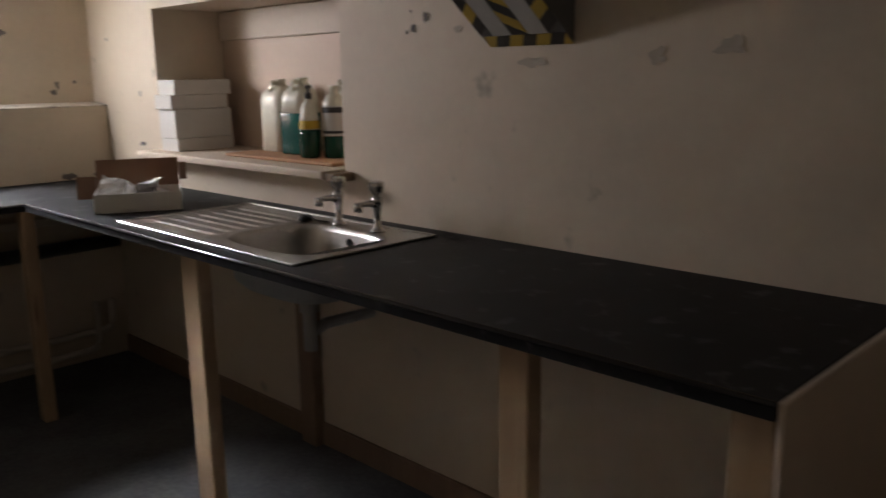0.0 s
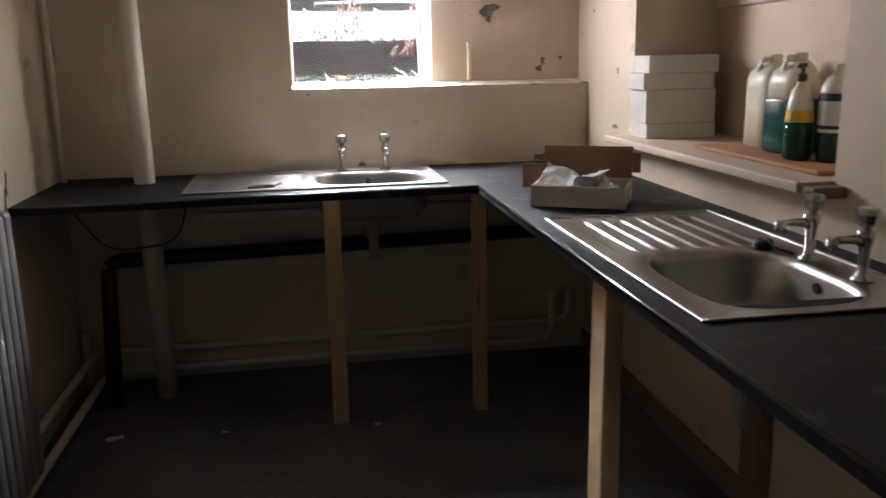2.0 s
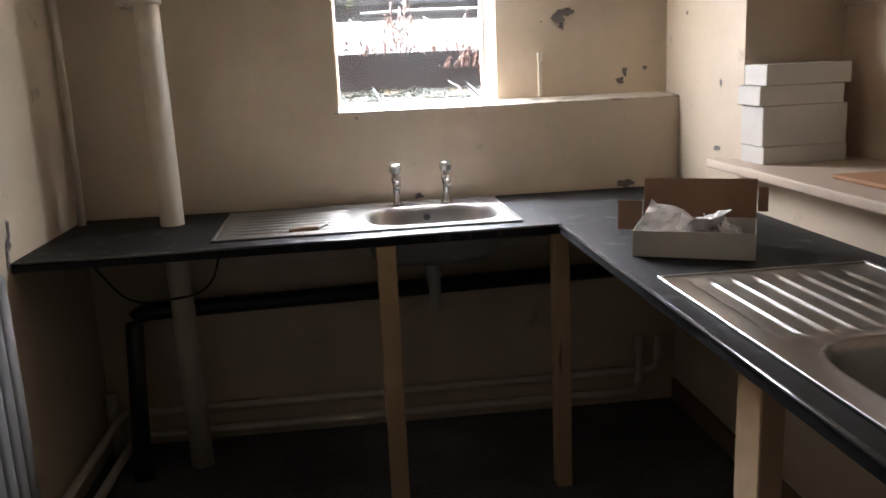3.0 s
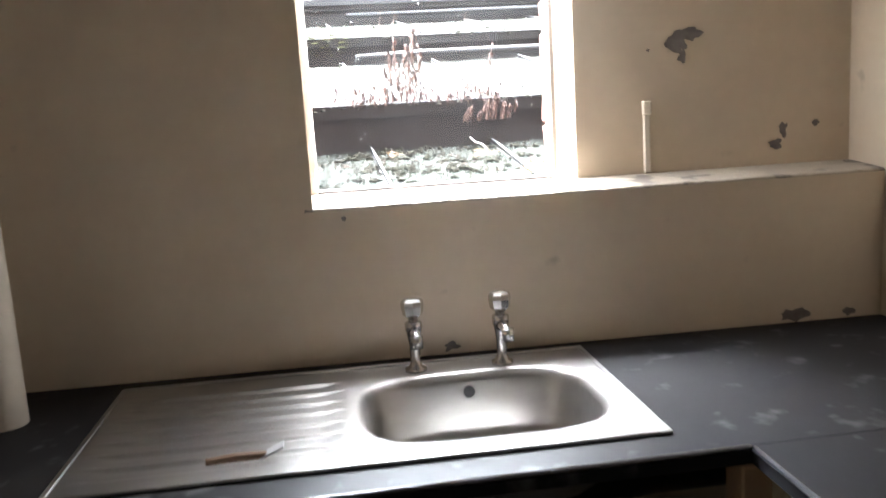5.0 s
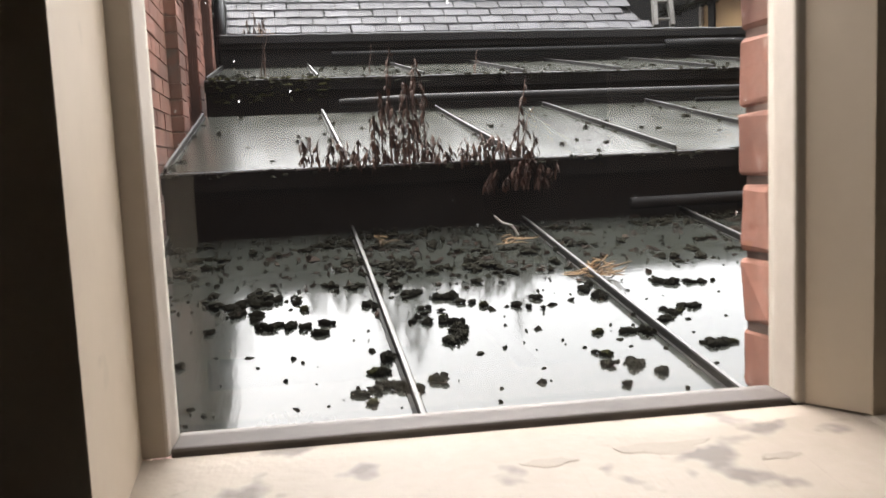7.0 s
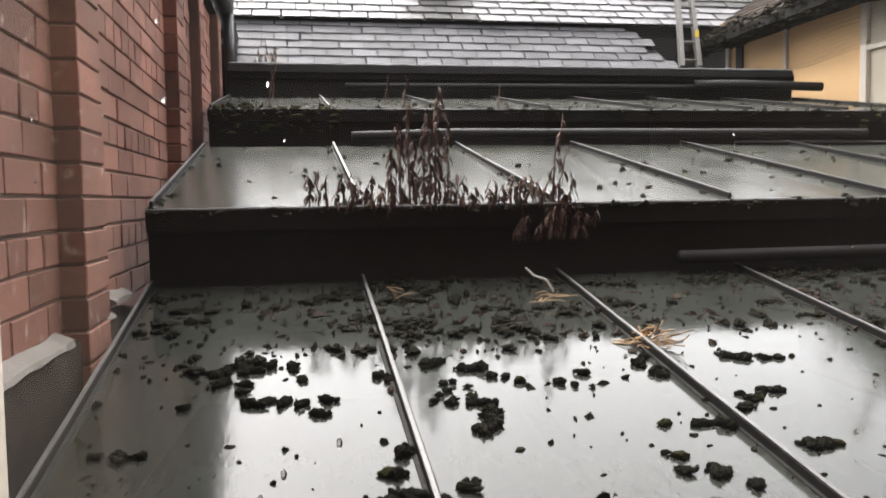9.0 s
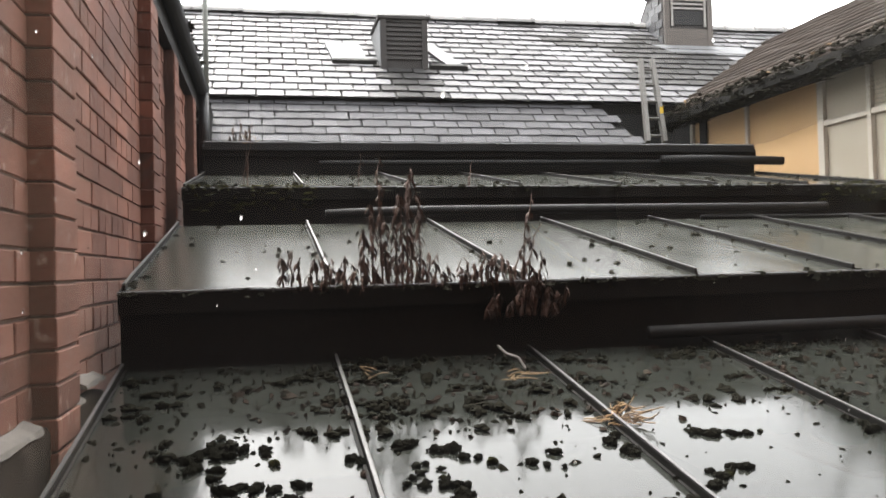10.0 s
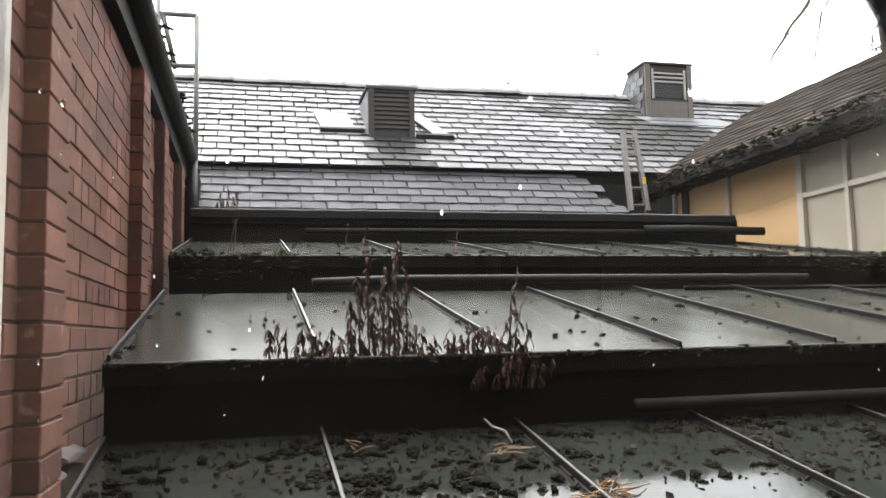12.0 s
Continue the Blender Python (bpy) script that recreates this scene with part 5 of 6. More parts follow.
# straw tuft and twigs
for k, (u, v, n_, s) in enumerate(((0.66, 1.42, 46, 0.05), (0.5, 1.8, 10, 0.05), (0.1, 1.9, 5, 0.05), (-0.3, 5.6, 14, 0.06))):
    bm = bmesh.new()
    z = zt1(v) if v < 3 else 2.47
    for _ in range(n_):
        p = Vector((u + rnd.gauss(0, s * 0.4), v + rnd.gauss(0, s * 0.3), z + rnd.uniform(0.002, s * 0.4)))
        pts = [p]
        d = Vector((rnd.uniform(-1, 1), rnd.uniform(-1, 1), rnd.uniform(-0.2, 0.4)))
        for _ in range(4):
            d += Vector((rnd.uniform(-0.7, 0.7), rnd.uniform(-0.7, 0.7), rnd.uniform(-0.4, 0.3)))
            q = pts[-1] + d.normalized() * s * 0.4
            q.z = max(q.z, z + 0.003)
            pts.append(q)
        tube(bm, pts, 0.0016, 4)
    ob = solid("straw_tuft", bm, M_STRAW, "tuft of pale dry straw caught on the glass roof" if n_ > 20 else "few pale dry twigs on the roof", "straw", EXT, kind="stuff")
bm = bmesh.new()
tube(bm, [(0.50, 1.95, zt1(1.95) + 0.06), (0.52, 1.93, zt1(1.93) + 0.04), (0.55, 1.9, zt1(1.9) + 0.035), (0.565, 1.88, zt1(1.88) + 0.005)], 0.004, 6)
solid("twig", bm, M_PALE, "bent pale twig standing on the glass roof", "twig", EXT)

# ---- brick wall ----
UW = -0.70
bw = thing("wall_brick", (UW - 0.1, 3, 0.8), "long red brick wall with shallow piers beside the glass roofs", "brick wall", EXT, kind="structure")
ZB0, ZB1, VB0, VB1 = 0.86, 2.74, -0.1, 5.75
part("mortar_bed", box(UW - 0.22, UW - 0.007, VB0, VB1, 0.3, ZB1), M_MORTAR, bw)
piers = ((1.47, 1.692), (3.15, 3.38), (4.05, 4.3), (5.2, 5.45))
for a, b in piers:
    part("pier_bed", box(UW - 0.006, UW + 0.048, a + 0.007, b - 0.007, 0.5, ZB1 + 0.0), M_MORTAR, bw)


def brick_mesh(lx, ly, lz, seed):
    bm = box(-lx / 2, lx / 2, -ly / 2, ly / 2, 0, lz, 0.0028, 1)
    rough_up(bm, 0.0032, 55, seed)
    return mesh_of("brick", bm, M_BRICK)


stretchers = [brick_mesh(0.05, 0.2195, 0.069, s) for s in range(5)]
headers = [brick_mesh(0.05, 0.105, 0.0675, s + 9) for s in range(4)]
pier_bricks = [brick_mesh(0.07, 0.223, 0.0675, s + 20) for s in range(3)]
far_verts, far_faces = [], []
made = 0
row = 0
z = ZB0
while z < ZB1 - 0.06:
    v = VB0 - (0.112 if row % 2 else 0.0)
    head = row % 4 == 3
    while v < VB1:
        ln = 0.112 if head else 0.225
        c = v + ln / 2
        if not any(a + 0.02 < c < b - 0.02 for a, b in piers):
            d = 0.004 * noise.noise(Vector((c * 9, z * 13, 0)))
            if 0.7 < c < 2.9 and made < 290:
                ob = new("brick", (headers if head else stretchers)[rnd.randrange(4)])
                ob.parent = bw
                ob.matrix_basis = Matrix.Translation(Vector((UW - 0.025 + d, c, z)) - BASE[bw.name])
                made += 1
            else:
                hl = ln / 2 - 0.0035
                b0 = len(far_verts)
                far_verts += [(x, y, zz) for zz in (z, z + 0.0675) for y in (c - hl, c + hl) for x in (UW - 0.045, UW + d)]
                far_faces += [tuple(b0 + i for i in f) for f in ((0, 2, 3, 1), (4, 5, 7, 6), (0, 1, 5, 4), (2, 6, 7, 3), (1, 3, 7, 5))]
        v += ln
    for a, b in piers:
        if made < 400:
            ob = new("brick", pier_bricks[rnd.randrange(3)])
            ob.parent = bw
            ob.matrix_basis = Matrix.Translation(Vector((UW + 0.02, (a + b) / 2 + rnd.uniform(-0.003, 0.003), z)) - BASE[bw.name])
            made += 1
    z += 0.075
    row += 1
me = bpy.data.meshes.new("brickwork")
me.from_pydata([Vector(p) - BASE[bw.name] for p in far_verts], [], far_faces)
me.materials.append(M_BRICK)
ob = new("brickwork", me)
ob.parent = bw
tagged(ob, "rest of the red brickwork", kind="stuff")
# eaves over the brick wall
ev = thing("wall_eaves", (-0.6, 3, ZB1), "black eaves board and gutter along the top of the brick wall", "eaves", EXT)
part("soffit", box(UW - 0.1, -0.655, VB0, 5.8, ZB1 + 0.002, ZB1 + 0.03), M_BLACKW, ev)
part("fascia", box(-0.685, -0.66, VB0, 5.8, ZB1 + 0.03, ZB1 + 0.2), M_BLACKW, ev)
bm = bmesh.new()
tube(bm, [(-0.625, VB0, ZB1 + 0.17), (-0.625, 5.8, ZB1 + 0.16)], 0.045, 12)
part("gutter", bm, M_GUT, ev, smooth=True)
bm = bmesh.new()
vs = [bm.verts.new(p) for p in ((-0.64, VB0, ZB1 + 0.205), (-0.64, 5.8, ZB1 + 0.205), (-2.5, 5.8, ZB1 + 1.3), (-2.5, VB0, ZB1 + 1.3))]
vs2 = [bm.verts.new(v.co - Vector((0, 0, 0.03))) for v in vs]
bm.faces.new(vs)
bm.faces.new(vs2[::-1])
for k in range(4):
    bm.faces.new((vs[k], vs2[k], vs2[(k + 1) % 4], vs[(k + 1) % 4]))
part("roof_slope", bm, M_UNDER, ev)
# green tube guard rail
gr = thing("guard_rail", (-0.55, 6.0, 2.4), "green painted tube guard rail at the end of the brick wall", "guard rail", EXT)
for pts in ([(-0.60, 5.85, 2.62), (-0.60, 5.85, 4.02)], [(-0.88, 5.85, 2.62), (-0.88, 5.85, 4.3)], [(-0.88, 5.85, 4.02), (-0.60, 5.85, 4.02)], [(-0.88, 5.85, 3.62), (-0.60, 5.85, 3.62)], [(-0.85, 5.85, 4.02), (-0.76, 5.95, 3.62)],
            [(-0.84, 5.85, 2.9), (-0.60, 5.85, 2.9)], [(-0.84, 5.85, 2.68), (-0.60, 5.85, 2.68)]):
    bm = bmesh.new()
    tube(bm, pts, 0.02, 10)
    part("tube", bm, M_SCAF, gr, smooth=True)
bm = bmesh.new()
tube(bm, [(-0.62, 5.8, 2.3), (-0.62, 5.8, 2.9)], 0.04, 10)
solid("downpipe", bm, M_PIPEK, "black downpipe at the end of the brick wall", "pipe", EXT, smooth=True)

bm = bmesh.new()
bx(bm, -1.4, -0.64, 5.9, 7.45, 0.5, 3.0)
bx(bm, -2.6, -0.78, 5.76, 5.9, 0.5, 2.95)
solid("wall_dark", bm, M_BLACKW, "dark rotten timber wall behind the end of the brick wall", "wall", EXT, kind="structure")

# ---- slate roofs ----
def slates(root, u0, u1, v0, z0, v1, z1, gauge, width, material, skip, cap, slant=0.0, dark=lambda u, v: False, butt=0.0075, part_gap=0.466):
    run = math.hypot(v1 - v0, z1 - z0)
    dv, dz = (v1 - v0) / run, (z1 - z0) / run
    tiltv = math.degrees(math.atan2(z1 - z0, v1 - v0))
    meshes = []
    for s in range(5):
        bm = box(-width * part_gap, width * part_gap, 0, gauge * 1.04, 0, butt)
        for v in bm.verts:
            if v.co.y < 0.01:
                v.co.y += rnd.uniform(-0.009, 0.009)
                v.co.z += butt
        meshes.append(mesh_of("slate", bm, material))
    n = 0
    fv, ff, dv_, df = [], [], [], []
    rows_ = int(run / gauge)
    for r in range(rows_ + 1):
        a = r * gauge
        u = u0 - (width / 2 if r % 2 else 0)
        while u < u1 - slant * a + 0.01:
            v, z = v0 + dv * a, z0 + dz * a
            if not skip(u, v):
                mm = pose(u + rnd.uniform(-0.004, 0.004), v, z + 0.006, tiltv - 3.2 * butt / 0.009 + rnd.uniform(-0.8, 0.8), 0, rnd.gauss(0, 0.7))
                if n < cap and not dark(u, v):
                    ob = new("slate", meshes[rnd.randrange(5)])
                    ob.parent = root
                    ob.matrix_basis = Matrix.Translation(-BASE[root.name]) @ mm
                    n += 1
                else:
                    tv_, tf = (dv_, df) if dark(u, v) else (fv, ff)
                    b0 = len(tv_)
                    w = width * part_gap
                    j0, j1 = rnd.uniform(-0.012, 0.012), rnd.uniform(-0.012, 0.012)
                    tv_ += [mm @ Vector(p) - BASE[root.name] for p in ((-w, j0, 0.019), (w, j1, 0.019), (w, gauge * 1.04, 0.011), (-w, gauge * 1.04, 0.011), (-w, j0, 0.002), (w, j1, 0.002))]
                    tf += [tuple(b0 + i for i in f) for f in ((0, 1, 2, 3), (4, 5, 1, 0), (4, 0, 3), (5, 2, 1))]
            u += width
    for pv, pf, pm, lab in ((fv, ff, material, "rest of the slates"), (dv_, df, M_SLATED, "dark slates, stained below the vent and painted as shade by the turret")):
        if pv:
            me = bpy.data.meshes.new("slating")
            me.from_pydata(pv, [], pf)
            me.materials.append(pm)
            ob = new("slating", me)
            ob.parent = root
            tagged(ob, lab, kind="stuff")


low = thing("slate_apron", (1.5, 7.1, 2.6), "lower skirt of wet grey slates above the glass roof", "slate roof", EXT)
bm = bmesh.new()
vs = [bm.verts.new(p) for p in ((-0.65, 6.99, 2.685), (3.48, 6.99, 2.685), (3.22, 7.55, 3.19), (-0.65, 7.55, 3.19), (-0.65, 6.99, 2.55), (3.48, 6.99, 2.55), (3.2, 7.6, 2.6), (-0.65, 7.6, 2.6))]
for f in ((0, 1, 2, 3), (4, 7, 6, 5), (0, 4, 5, 1), (1, 5, 6, 2), (2, 6, 7, 3), (3, 7, 4, 0)):
    bm.faces.new([vs[i] for i in f])
part("bed", bm, M_UNDER, low)
slates(low, -0.55, 3.42, 6.98, 2.70, 7.53, 3.20, 0.128, 0.23, M_SLATE, lambda u, v: False, 300, 0.35, butt=0.006, part_gap=0.474)
part("apron_flashing", box(-0.62, 3.5, 6.95, 6.985, 2.58, 2.695), M_BLACKW, low, "dark board under the slates")

RV0, RZ0, RV1, RZ1 = 7.5, 3.235, 9.5, 4.63
RS = (RZ1 - RZ0) / (RV1 - RV0)


def rz(v):
    return RZ0 + (v - RV0) * RS


up = thing("slate_roof", (3.0, 8.5, 2.6), "long pitched roof of wet pale slates with a tiled ridge", "slate roof", EXT)
bm = bmesh.new()
vs = [bm.verts.new(p) for p in ((-3.0, 7.47, RZ0 - 0.03), (9.0, 7.47, RZ0 - 0.03), (9.0, 9.5, RZ1 - 0.01), (-3.0, 9.5, RZ1 - 0.01), (-3.0, 11.5, RZ0), (9.0, 11.5, RZ0))]
for f in ((0, 1, 2, 3), (3, 2, 5, 4), (0, 3, 4), (1, 5, 2), (0, 4, 5, 1)):
    bm.faces.new([vs[i] for i in f])
part("bed", bm, M_UNDER, up)
# The dark patch by the turret paints the shade of a slope turned away.
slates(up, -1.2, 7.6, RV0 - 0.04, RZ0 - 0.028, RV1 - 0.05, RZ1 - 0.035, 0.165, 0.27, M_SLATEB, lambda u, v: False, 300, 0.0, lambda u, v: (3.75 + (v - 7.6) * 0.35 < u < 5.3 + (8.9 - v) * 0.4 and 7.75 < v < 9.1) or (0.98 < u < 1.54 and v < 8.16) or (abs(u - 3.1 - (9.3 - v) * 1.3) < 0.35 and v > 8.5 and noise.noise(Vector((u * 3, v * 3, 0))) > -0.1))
part("eaves_board", box(-1.2, 7.6, 7.50, 7.53, RZ0 - 0.14, RZ0 - 0.04), M_BLACKW, up, "dark eaves board")
bm0 = bmesh.new()
ends = [[bm0.verts.new((x, 0.10 * e * math.cos(math.pi * k / 8), 0.08 * e * math.sin(math.pi * k / 8) - 0.015)) for k in range(9)] for x, e in ((0.0, 1.0), (0.40, 1.0), (0.401, 1.18), (0.449, 1.18))]
for a, b in zip(ends, ends[1:]):
    for k in range(9):
        bm0.faces.new((a[k], b[k], b[(k + 1) % 9], a[(k + 1) % 9]))
bm0.faces.new(ends[0])
bm0.faces.new(ends[-1][::-1])
ridge_me = mesh_of("ridge_tile", bm0, M_RIDGE)
u = -1.3
k = 0
while u < 7.6:
    ob = new("ridge_tile", ridge_me)
    ob.parent = up
    ob.matrix_basis = Matrix.Translation(Vector((u, RV1, RZ1 + 0.005 + 0.006 * math.sin(k * 2.3))) - BASE[up.name])
    u += 0.45
    k += 1

# louvred vent on the slate roof
dv = thing("roof_vent", (1.27, 8.15, rz(8.15)), "dark louvred roof vent box set in the slates", "roof vent", EXT)
DU0, DU1, DV0, DZ0, DZ1 = 1.04, 1.54, 8.12, rz(8.12) - 0.02, 4.20
bm = bmesh.new()
vs = [bm.verts.new(p) for u in (DU0, DU1) for p in ((u, DV0, DZ0), (u, DV0, DZ1), (u, DV0 + (DZ1 - DZ0) / RS, DZ1))]
for f in ((0, 1, 2), (3, 5, 4), (0, 3, 4, 1), (1, 4, 5, 2), (2, 5, 3, 0)):
    bm.faces.new([vs[i] for i in f])
part("body", bm, M_DORM, dv)
part("cap", box(DU0 - 0.03, DU1 + 0.03, DV0 - 0.04, DV0 + 0.6, DZ1 - 0.005, DZ1 + 0.03, 0.004, 1), M_DORM, dv)
# Pale sheet over the left cheek paints that side as lit.
bm = bmesh.new()
vs = [bm.verts.new(p) for u in (DU0 - 0.008, DU0 - 0.001) for p in ((u, DV0 - 0.002, DZ0 + 0.02), (u, DV0 - 0.002, DZ1 - 0.008), (u, DV0 + (DZ1 - DZ0 - 0.03) / RS, DZ1 - 0.008))]
for f in ((0, 1, 2), (3, 5, 4), (0, 3, 4, 1), (1, 4, 5, 2), (2, 5, 3, 0)):
    bm.faces.new([vs[i] for i in f])
part("cheek", bm, M_LEAD, dv, "pale sheet painting the vent's lit left cheek")
for k in range(9):
    zz = DZ0 + 0.12 + k * 0.05
    bm = box(DU0 + 0.06, DU1 - 0.06, DV0 - 0.022, DV0 - 0.012, zz, zz + 0.045)
    bmesh.ops.rotate(bm, cent=(0, DV0 - 0.02, zz), matrix=Matrix.Rotation(radians(-25), 3, "X"), verts=bm.verts[:])
    part("louvre", bm, M_DORM, dv)
for a, b in ((DU0, DU0 + 0.06), (DU1 - 0.06, DU1)):
    part("frame", box(a, b, DV0 - 0.03, DV0 - 0.001, DZ0, DZ1 - 0.006), M_DORM, dv)


def on_roof(name, u0, u1, v0, v1, skew, material, label, category, lift=0.03):
    bm = bmesh.new()
    q = [(u0 + skew, v0), (u1 + skew, v0), (u1, v1), (u0, v1)]
    a = [bm.verts.new((u, v, rz(v) + lift)) for u, v in q]
    b = [bm.verts.new((u, v, rz(v) - 0.01)) for u, v in q]
    bm.faces.new(a)
    bm.faces.new(b[::-1])
    for i in range(4):
        bm.faces.new((a[i], b[i], b[(i + 1) % 4], a[(i + 1) % 4]))
    return solid(name, bm, material, label, category, EXT)


on_roof("lead_sheet", 0.49, 0.86, 8.22, 8.6, 0.05, M_LEAD, "bright wet lead sheet on the slates beside the vent", "lead sheet", 0.05)
on_roof("lead_roll", 0.53, 1.0, 8.17, 8.215, 0.0, M_BLACKW, "dark rolled lower edge of the lead sheet", "lead roll", 0.06)
on_roof("lead_roll", 1.56, 1.98, 8.09, 8.135, 0.0, M_BLACKW, "dark rolled lower edge of the lead sheet", "lead roll", 0.06)
on_roof("lead_sheet", 1.56, 1.74, 8.14, 8.62, 0.2, M_LEAD, "bright wet lead sheet on the other flank of the vent", "lead sheet", 0.05)

# tall vent turret near the ridge
tv = thing("vent_turret", (5.1, 9.0, 4.2), "weathered slate-hung vent turret with a dark slatted opening", "vent turret", EXT)
TU0, TU1, TV0, TZ0, TZ1 = 4.73, 5.39, 8.95, rz(8.95) - 0.05, 4.95
bm = bmesh.new()
vs = [bm.verts.new(p) for u in (TU0, TU1) for p in ((u, TV0, TZ0), (u, TV0, TZ1), (u, TV0 + 0.45, TZ1), (u, TV0 + 1.1, 4.35))]
for f in ((0, 1, 2, 3), (4, 7, 6, 5), (0, 4, 5, 1), (1, 5, 6, 2), (2, 6, 7, 3), (3, 7, 4, 0)):
    bm.faces.new([vs[i] for i in f])
part("body", bm, M_DORM, tv)
# Flat black panel paints the shaded inside of the turret's opening.
part("opening", box(TU0 + 0.1, TU1 - 0.1, TV0 - 0.012, TV0 - 0.003, TZ0 + 0.32, TZ1 - 0.08), M_RUBBER, tv, "flat black panel painted as the opening's dark inside")
for a, b in ((TU0, TU0 + 0.07), (TU1 - 0.07, TU1)):
    part("corner_post", box(a, b, TV0 - 0.03, TV0 - 0.002, TZ0, TZ1), M_WEATHER, tv)
for a, b in ((TU0 + 0.09, TU0 + 0.12), (TU1 - 0.12, TU1 - 0.09)):
    part("opening_frame", box(a, b, TV0 - 0.03, TV0 - 0.013, TZ0 + 0.30, TZ1 - 0.06), M_PALE, tv, "peeling pale frame")
for k in range(3):
    part("slat", box(TU0 + 0.12, TU1 - 0.12, TV0 - 0.03, TV0 - 0.014, TZ1 - 0.13 - k * 0.055, TZ1 - 0.105 - k * 0.055), M_PALE, tv, "peeling pale slat")
part("lower_board", box(TU0 + 0.07, TU1 - 0.07, TV0 - 0.02, TV0 - 0.002, TZ0, TZ0 + 0.27), M_WEATHER, tv, "grey weathered lower board")
part("cap", box(TU0 - 0.02, TU1 + 0.02, TV0 - 0.04, TV0 + 0.47, TZ1 + 0.001, TZ1 + 0.025), M_DORM, tv)
for r in range(7):
    for c in range(4):
        vv = TV0 + 0.02 + c * 0.19 + (0.09 if r % 2 else 0)
        zz = TZ0 + 0.1 + r * 0.1
        if zz + 0.1 < TZ1 - max(0, vv + 0.17 - TV0 - 0.45) * 0.92 and zz > rz(min(vv, 9.5)) - 0.1:
            part("side_slate", box(TU0 - 0.012, TU0 - 0.002, vv, vv + 0.175, zz, zz + 0.095), M_SLATEB, tv)
on_roof("lead_sheet", 4.55, 5.75, 8.72, 8.92, 0.15, M_LEAD, "pale lead flashing at the foot of the vent turret", "lead sheet", 0.026)

# ladder lying on the roof
ld = thing("ladder", (3.8, 7.5, 2.7), "old grey aluminium ladder resting against the slates", "ladder", EXT)
pa, pb = Vector((3.57, 6.97, 2.70)), Vector((3.80, 7.60, 3.68))
side = Vector((0.095, 0.0, 0.0))
for s in (-1, 1):
    bm = bmesh.new()
    a, b = pa + side * s * 0.95, pb + side * s * 0.7
    up_ = Vector((0, -0.03, 0.02))
    w = Vector((0.022, 0, 0))
    vs = [bm.verts.new(p) for p in (a - w, a + w, a + w + up_ * 1.6, a - w + up_ * 1.6, b - w, b + w, b + w + up_ * 1.6, b - w + up_ * 1.6)]
    for f in ((0, 1, 2, 3), (4, 7, 6, 5), (0, 4, 5, 1), (1, 5, 6, 2), (2, 6, 7, 3), (3, 7, 4, 0)):
        bm.faces.new([vs[i] for i in f])
    part("stile", bm, M_ALU, ld)
for k in range(5):
    t = 0.08 + k * 0.2
    c = pa.lerp(pb, t) + Vector((0, -0.02, 0.012))
    bm = bmesh.new()
    hw = 0.095 * (0.95 - 0.25 * t)
    tube(bm, [c - Vector((hw, 0, 0)), c + Vector((hw, 0, 0))], 0.016, 8)
    part("rung", bm, M_ALU, ld)
c = pa.lerp(pb, 0.33) + Vector((0.08, -0.06, 0.02))
bm = bmesh.new()
bx(bm, c.x - 0.018, c.x + 0.018, c.y, c.y + 0.004, c.z - 0.06, c.z + 0.06)
part("sticker", bm, M_YELLOW, ld, "yellow sticker")

# ---- ochre building ----
RU = 4.2
yb = thing("ochre_building", (RU + 0.6, 6, 1.2), "low ochre-painted timber building with a mossy tiled roof", "building", EXT)
part("wall", box(RU, RU + 0.12, 1.0, 7.42, 1.2, 3.12), M_YWALL, yb, "ochre painted boarding")
part("end_wall", box(RU + 0.12, RU + 2.6, 7.3, 7.42, 1.2, 3.3), M_YWALL, yb, "ochre painted boarding")
for v, w in ((7.35, 0.06), (6.35, 0.045)):
    part("post", box(RU - 0.03, RU - 0.001, v - w / 2, v + w / 2, 1.9, 3.08, 0.004, 1), M_YFRAME, yb, "flaking pale post")
# Black strip set on the wall paints the darkness of a gap.
part("gap_strip", box(RU - 0.02, RU - 0.001, 7.08, 7.2, 1.9, 3.05), M_BLACKW, yb, "black strip painting the shade of a gap")
wv0, wv1 = 3.3, 5.3
wd = part("window", box(RU - 0.02, RU - 0.004, wv0, wv1, 2.0, 3.05), M_YPANE, yb, "dusty glazed window band")
for v, w in ((5.27, 0.075), (4.73, 0.045), (4.10, 0.06), (3.5, 0.045)):
    part("mullion", box(RU - 0.06, RU - 0.021, v - w / 2, v + w / 2, 1.95, 3.06, 0.004, 1), M_YFRAME, wd, "flaking pale mullion")
part("transom", box(RU - 0.055, RU - 0.022, wv0, wv1, 2.585, 2.63, 0.003, 1), M_YFRAME, wd, "flaking pale transom")
part("transom", box(RU - 0.05, RU - 0.022, wv0, wv1, 1.98, 2.03, 0.003, 1), M_YFRAME, wd, "flaking pale sill rail")
EU, EZ, GU, GZ = 3.87, 3.00, 5.25, 3.93
run = math.hypot(GU - EU, GZ - EZ)
courses = 14
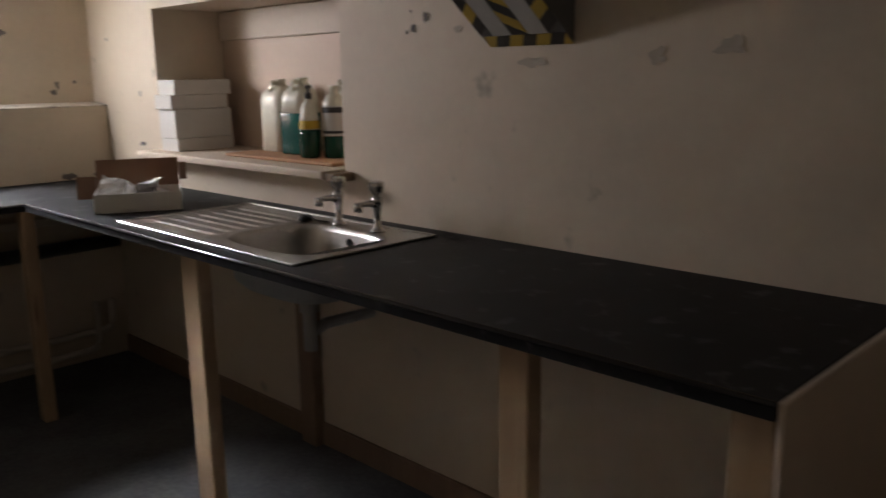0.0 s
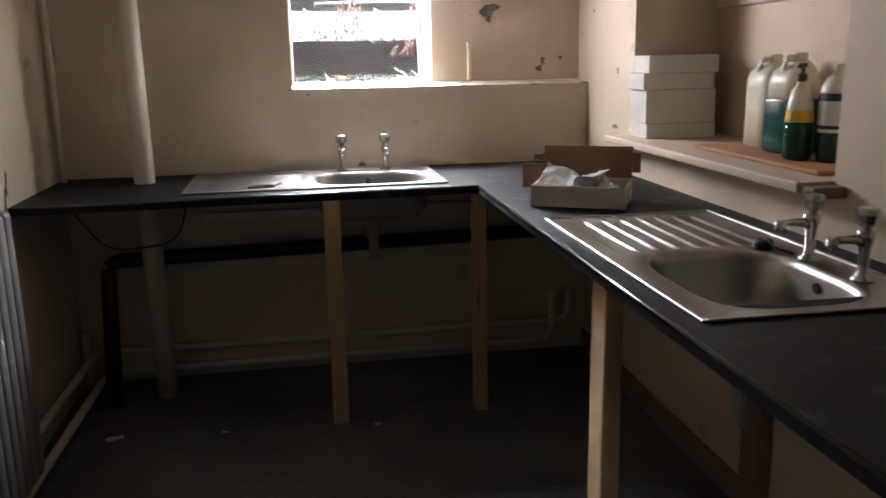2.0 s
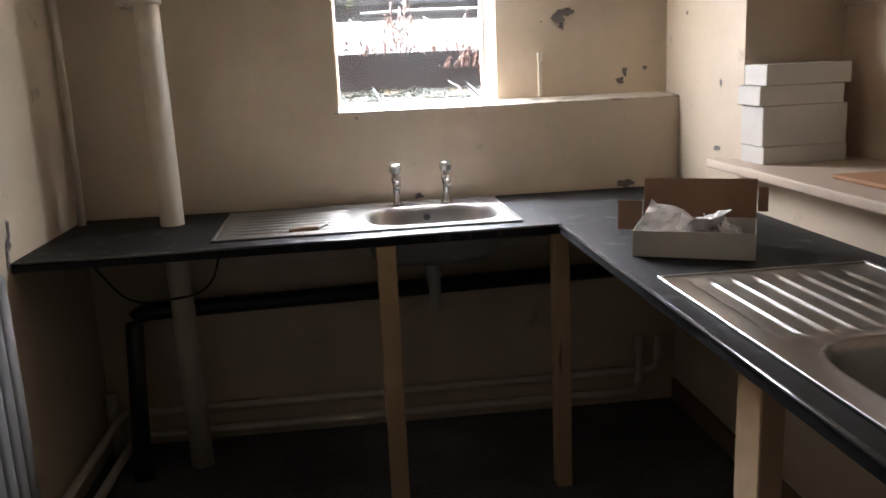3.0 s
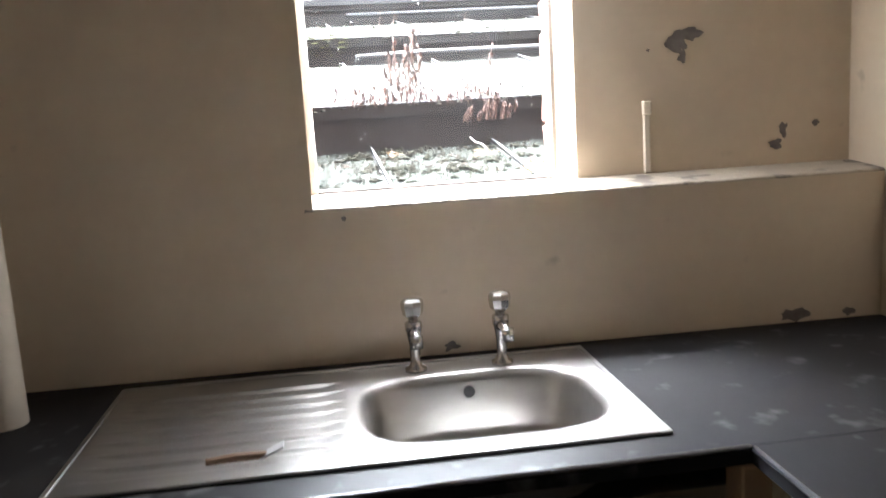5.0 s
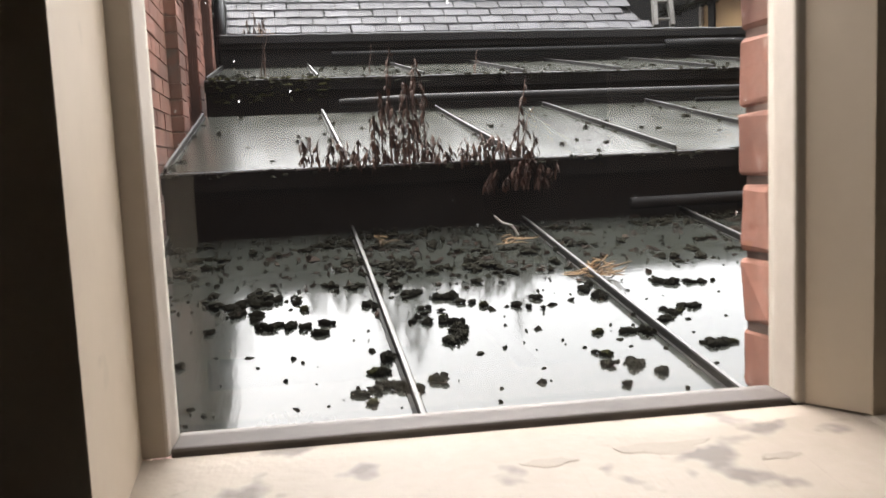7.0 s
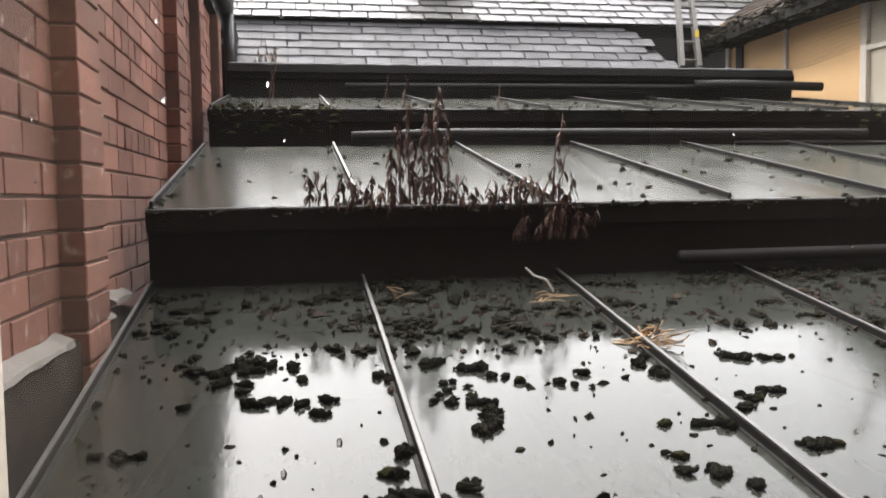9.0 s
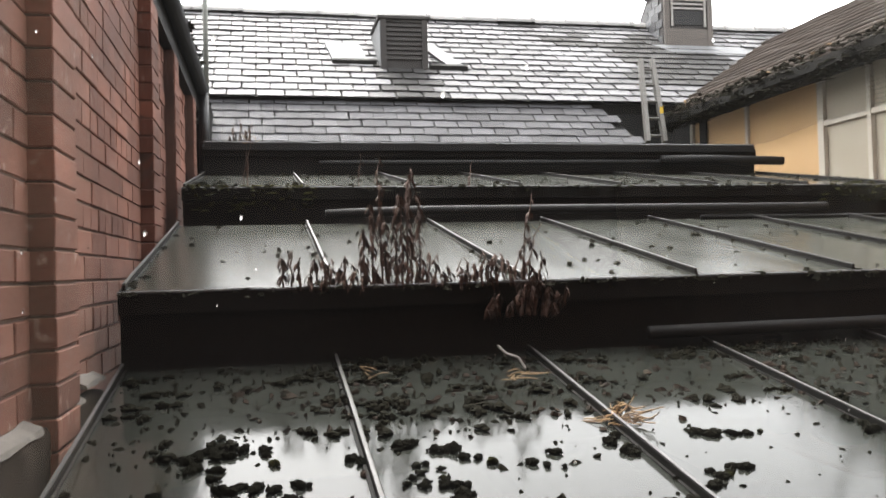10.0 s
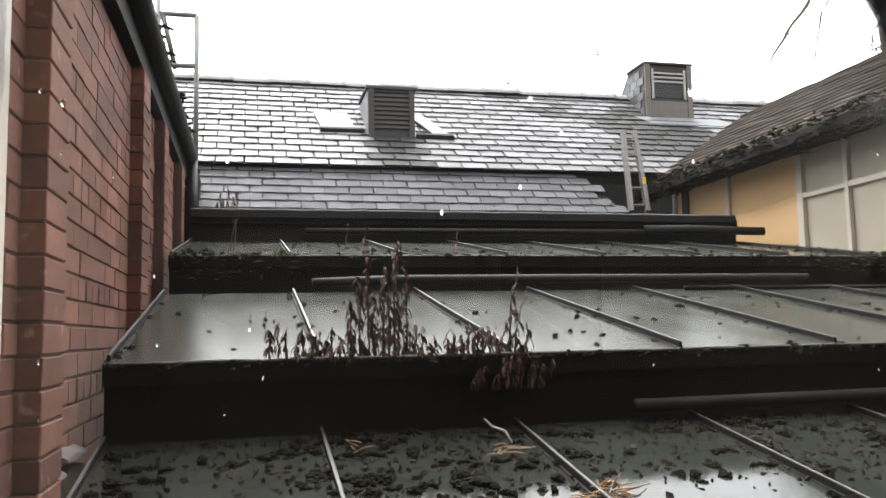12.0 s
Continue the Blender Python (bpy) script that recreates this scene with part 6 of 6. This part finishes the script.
for k in range(courses):
    t0, t1 = k / courses, (k + 1.15) / courses
    bm = bmesh.new()
    nseg = 110
    prof = []
    for i in range(nseg + 1):
        v = 1.0 + 6.55 * i / nseg
        wob = 0.012 * noise.noise(Vector((v * 2.5, k * 3.0, 0)))
        corr = 0.004 * noise.noise(Vector((v * 14, k * 5.0, 3)))
        prof.append([bm.verts.new((EU + (GU - EU) * t + wob * (1 - t), v, EZ + (GZ - EZ) * t + dz + wob + corr)) for t, dz in ((t0, 0.05), (min(t1, 1.0), 0.022), (min(t1, 1.0), -0.01), (t0, 0.01))])
    for a, b in zip(prof, prof[1:]):
        for j in range(4):
            bm.faces.new((a[j], b[j], b[(j + 1) % 4], a[(j + 1) % 4]))
    bm.faces.new(prof[0])
    bm.faces.new(prof[-1][::-1])
    part("tile_course", bm, M_TILE, yb, "course of mossy brown tiles", smooth=True)
part("back_slope", box(GU, GU + 1.5, 1.0, 7.5, 2.9, GZ - 0.3), M_UNDER, yb)
part("eaves_soffit", box(EU + 0.04, RU + 0.0, 1.0, 7.45, EZ - 0.03, EZ + 0.02), M_BLACKW, yb, "black soffit")
bm = bmesh.new()
bx(bm, EU - 0.02, EU + 0.04, 1.0, 7.5, EZ - 0.05, EZ + 0.03)
bmesh.ops.subdivide_edges(bm, edges=[e for e in bm.edges if e.calc_length() > 1], cuts=60)
rough_up(bm, 0.014, 4, 4)
part("eaves_board", bm, M_BLACKW, yb, "rotten black eaves board")


def eave_spot():
    v = rnd.uniform(1.2, 7.5)
    return EU + rnd.gauss(0.02, 0.05), v, EZ + 0.05 + rnd.uniform(-0.16, 0.05)


scatter("moss_growth", 3600, eave_spot, 0.008, 0.028, M_MOSS, "thick dark moss hanging along the eaves of the ochre building", "moss")
scatter("moss_growth", 30, lambda: (EU + rnd.gauss(0.1, 0.06), rnd.uniform(2.0, 7.4), EZ + 0.11), 0.01, 0.035, M_STRAW, "tufts of brown dry moss on the eaves of the ochre building", "moss")

# bird netting slung from the eaves across the top of the ochre wall
bm = bmesh.new()


def net_pt(v, t):
    sag = 0.03 * noise.noise(Vector((v * 1.3, 0, 2)))
    return Vector((EU + 0.01 + 0.27 * t + sag * t, v, EZ - 0.03 - (0.36 + 0.05 * noise.noise(Vector((v * 0.9, 4, 0)))) * t ** 0.9 + sag))


for i in range(214):
    tube(bm, [net_pt(2.0 + 5.35 * i / 213, t) for t in (0.0, 0.35, 0.7, 1.0)], 0.0014, 3, False)
for k in range(13):
    tube(bm, [net_pt(2.0 + 5.35 * i / 40, k / 12) for i in range(41)], 0.0014, 3, False)
solid("bird_netting", bm, M_RUBBER, "fine black bird netting hung below the mossy eaves", "netting", EXT)

scatter("moss_growth", 500, lambda: (-0.625 + rnd.gauss(0, 0.03), rnd.uniform(0.3, 5.8), ZB1 + 0.185 + rnd.uniform(-0.03, 0.008)), 0.008, 0.022, M_MOSS, "dark moss filling the gutter over the brick wall", "moss")
# overhead wire and bare twigs
epipe("overhead_wire", [(1.25, 9.6, 5.02), (1.6, 9.58, 4.9), (2.1, 9.55, 4.74), (2.4, 9.5, 4.66)], 0.006, M_RUBBER, "thin black wire sagging onto the ridge", "wire", 5)
tr = thing("tree", (9.7, 10.0, -3.0), "bare winter tree behind the ochre building", "tree", EXT)
bm = bmesh.new()
tube(bm, [(9.7, 10.0, -3.0), (9.62, 10.0, 1.0), (9.5, 10.0, 5.0), (9.40, 10.0, 5.9), (9.33, 10.0, 6.6), (9.1, 10.0, 8.2)], [0.24, 0.2, 0.11, 0.08, 0.07, 0.04], 10)
part("trunk", bm, M_BARK, tr)


def limb(p, ends, r0, twigs):
    """A crooked limb through the points given, with fine side twigs hanging from it."""
    bm = bmesh.new()
    pts = [Vector(q) for q in (p, *ends)]
    fine = []
    for a, b in zip(pts, pts[1:]):
        for k in range(4):
            fine.append(a.lerp(b, k / 4) + Vector((rnd.uniform(-1, 1), rnd.uniform(-1, 1), rnd.uniform(-1, 1))) * 0.02)
    fine.append(pts[-1])
    tube(bm, fine, [r0 * (1 - 0.6 * k / (len(fine) - 1)) for k in range(len(fine))], 6)
    lm = part("limb", bm, M_BARK, tr)
    for _ in range(twigs):
        a = fine[rnd.randrange(2, len(fine))]
        d = Vector((rnd.uniform(-0.6, 0.4), rnd.uniform(-0.3, 0.3), -0.6))
        run_ = [a]
        for _ in range(4):
            d += Vector((rnd.uniform(-0.25, 0.25), rnd.uniform(-0.2, 0.2), rnd.uniform(-0.35, 0.2)))
            run_.append(run_[-1] + d.normalized() * rnd.uniform(0.05, 0.12))
        bm = bmesh.new()
        tube(bm, run_, [0.009, 0.008, 0.007, 0.006, 0.005], 4)
        part("twig", bm, M_BARK, lm)


limb((9.12, 10.0, 8.1), ((8.6, 10.0, 7.4), (8.107, 10.0, 6.487), (7.786, 10.0, 6.11), (7.57, 10.0, 5.83), (7.337, 10.0, 5.48)), 0.035, 5)
limb((9.25, 10.0, 7.3), ((8.7, 10.0, 6.9), (8.3, 10.0, 6.3), (8.112, 10.0, 5.65), (8.122, 10.0, 5.25)), 0.018, 4)
limb((9.40, 10.0, 5.9), ((9.15, 10.0, 5.78), (8.772, 10.0, 5.70)), 0.016, 3)
limb((9.36, 10.0, 6.3), ((9.2, 10.0, 6.1), (9.12, 10.0, 5.9), (9.16, 10.0, 5.7)), 0.014, 3)
# withered plant rooted at the lower corner of the slate apron
for u, h in ((-0.46, 0.22), (-0.40, 0.3), (-0.36, 0.2), (-0.32, 0.24), (-0.50, 0.14)):
    weed(u, 6.93 + rnd.uniform(-0.03, 0.03), 2.62, h, 30, "withered orange-brown weed at the corner of the slates", 0.02)
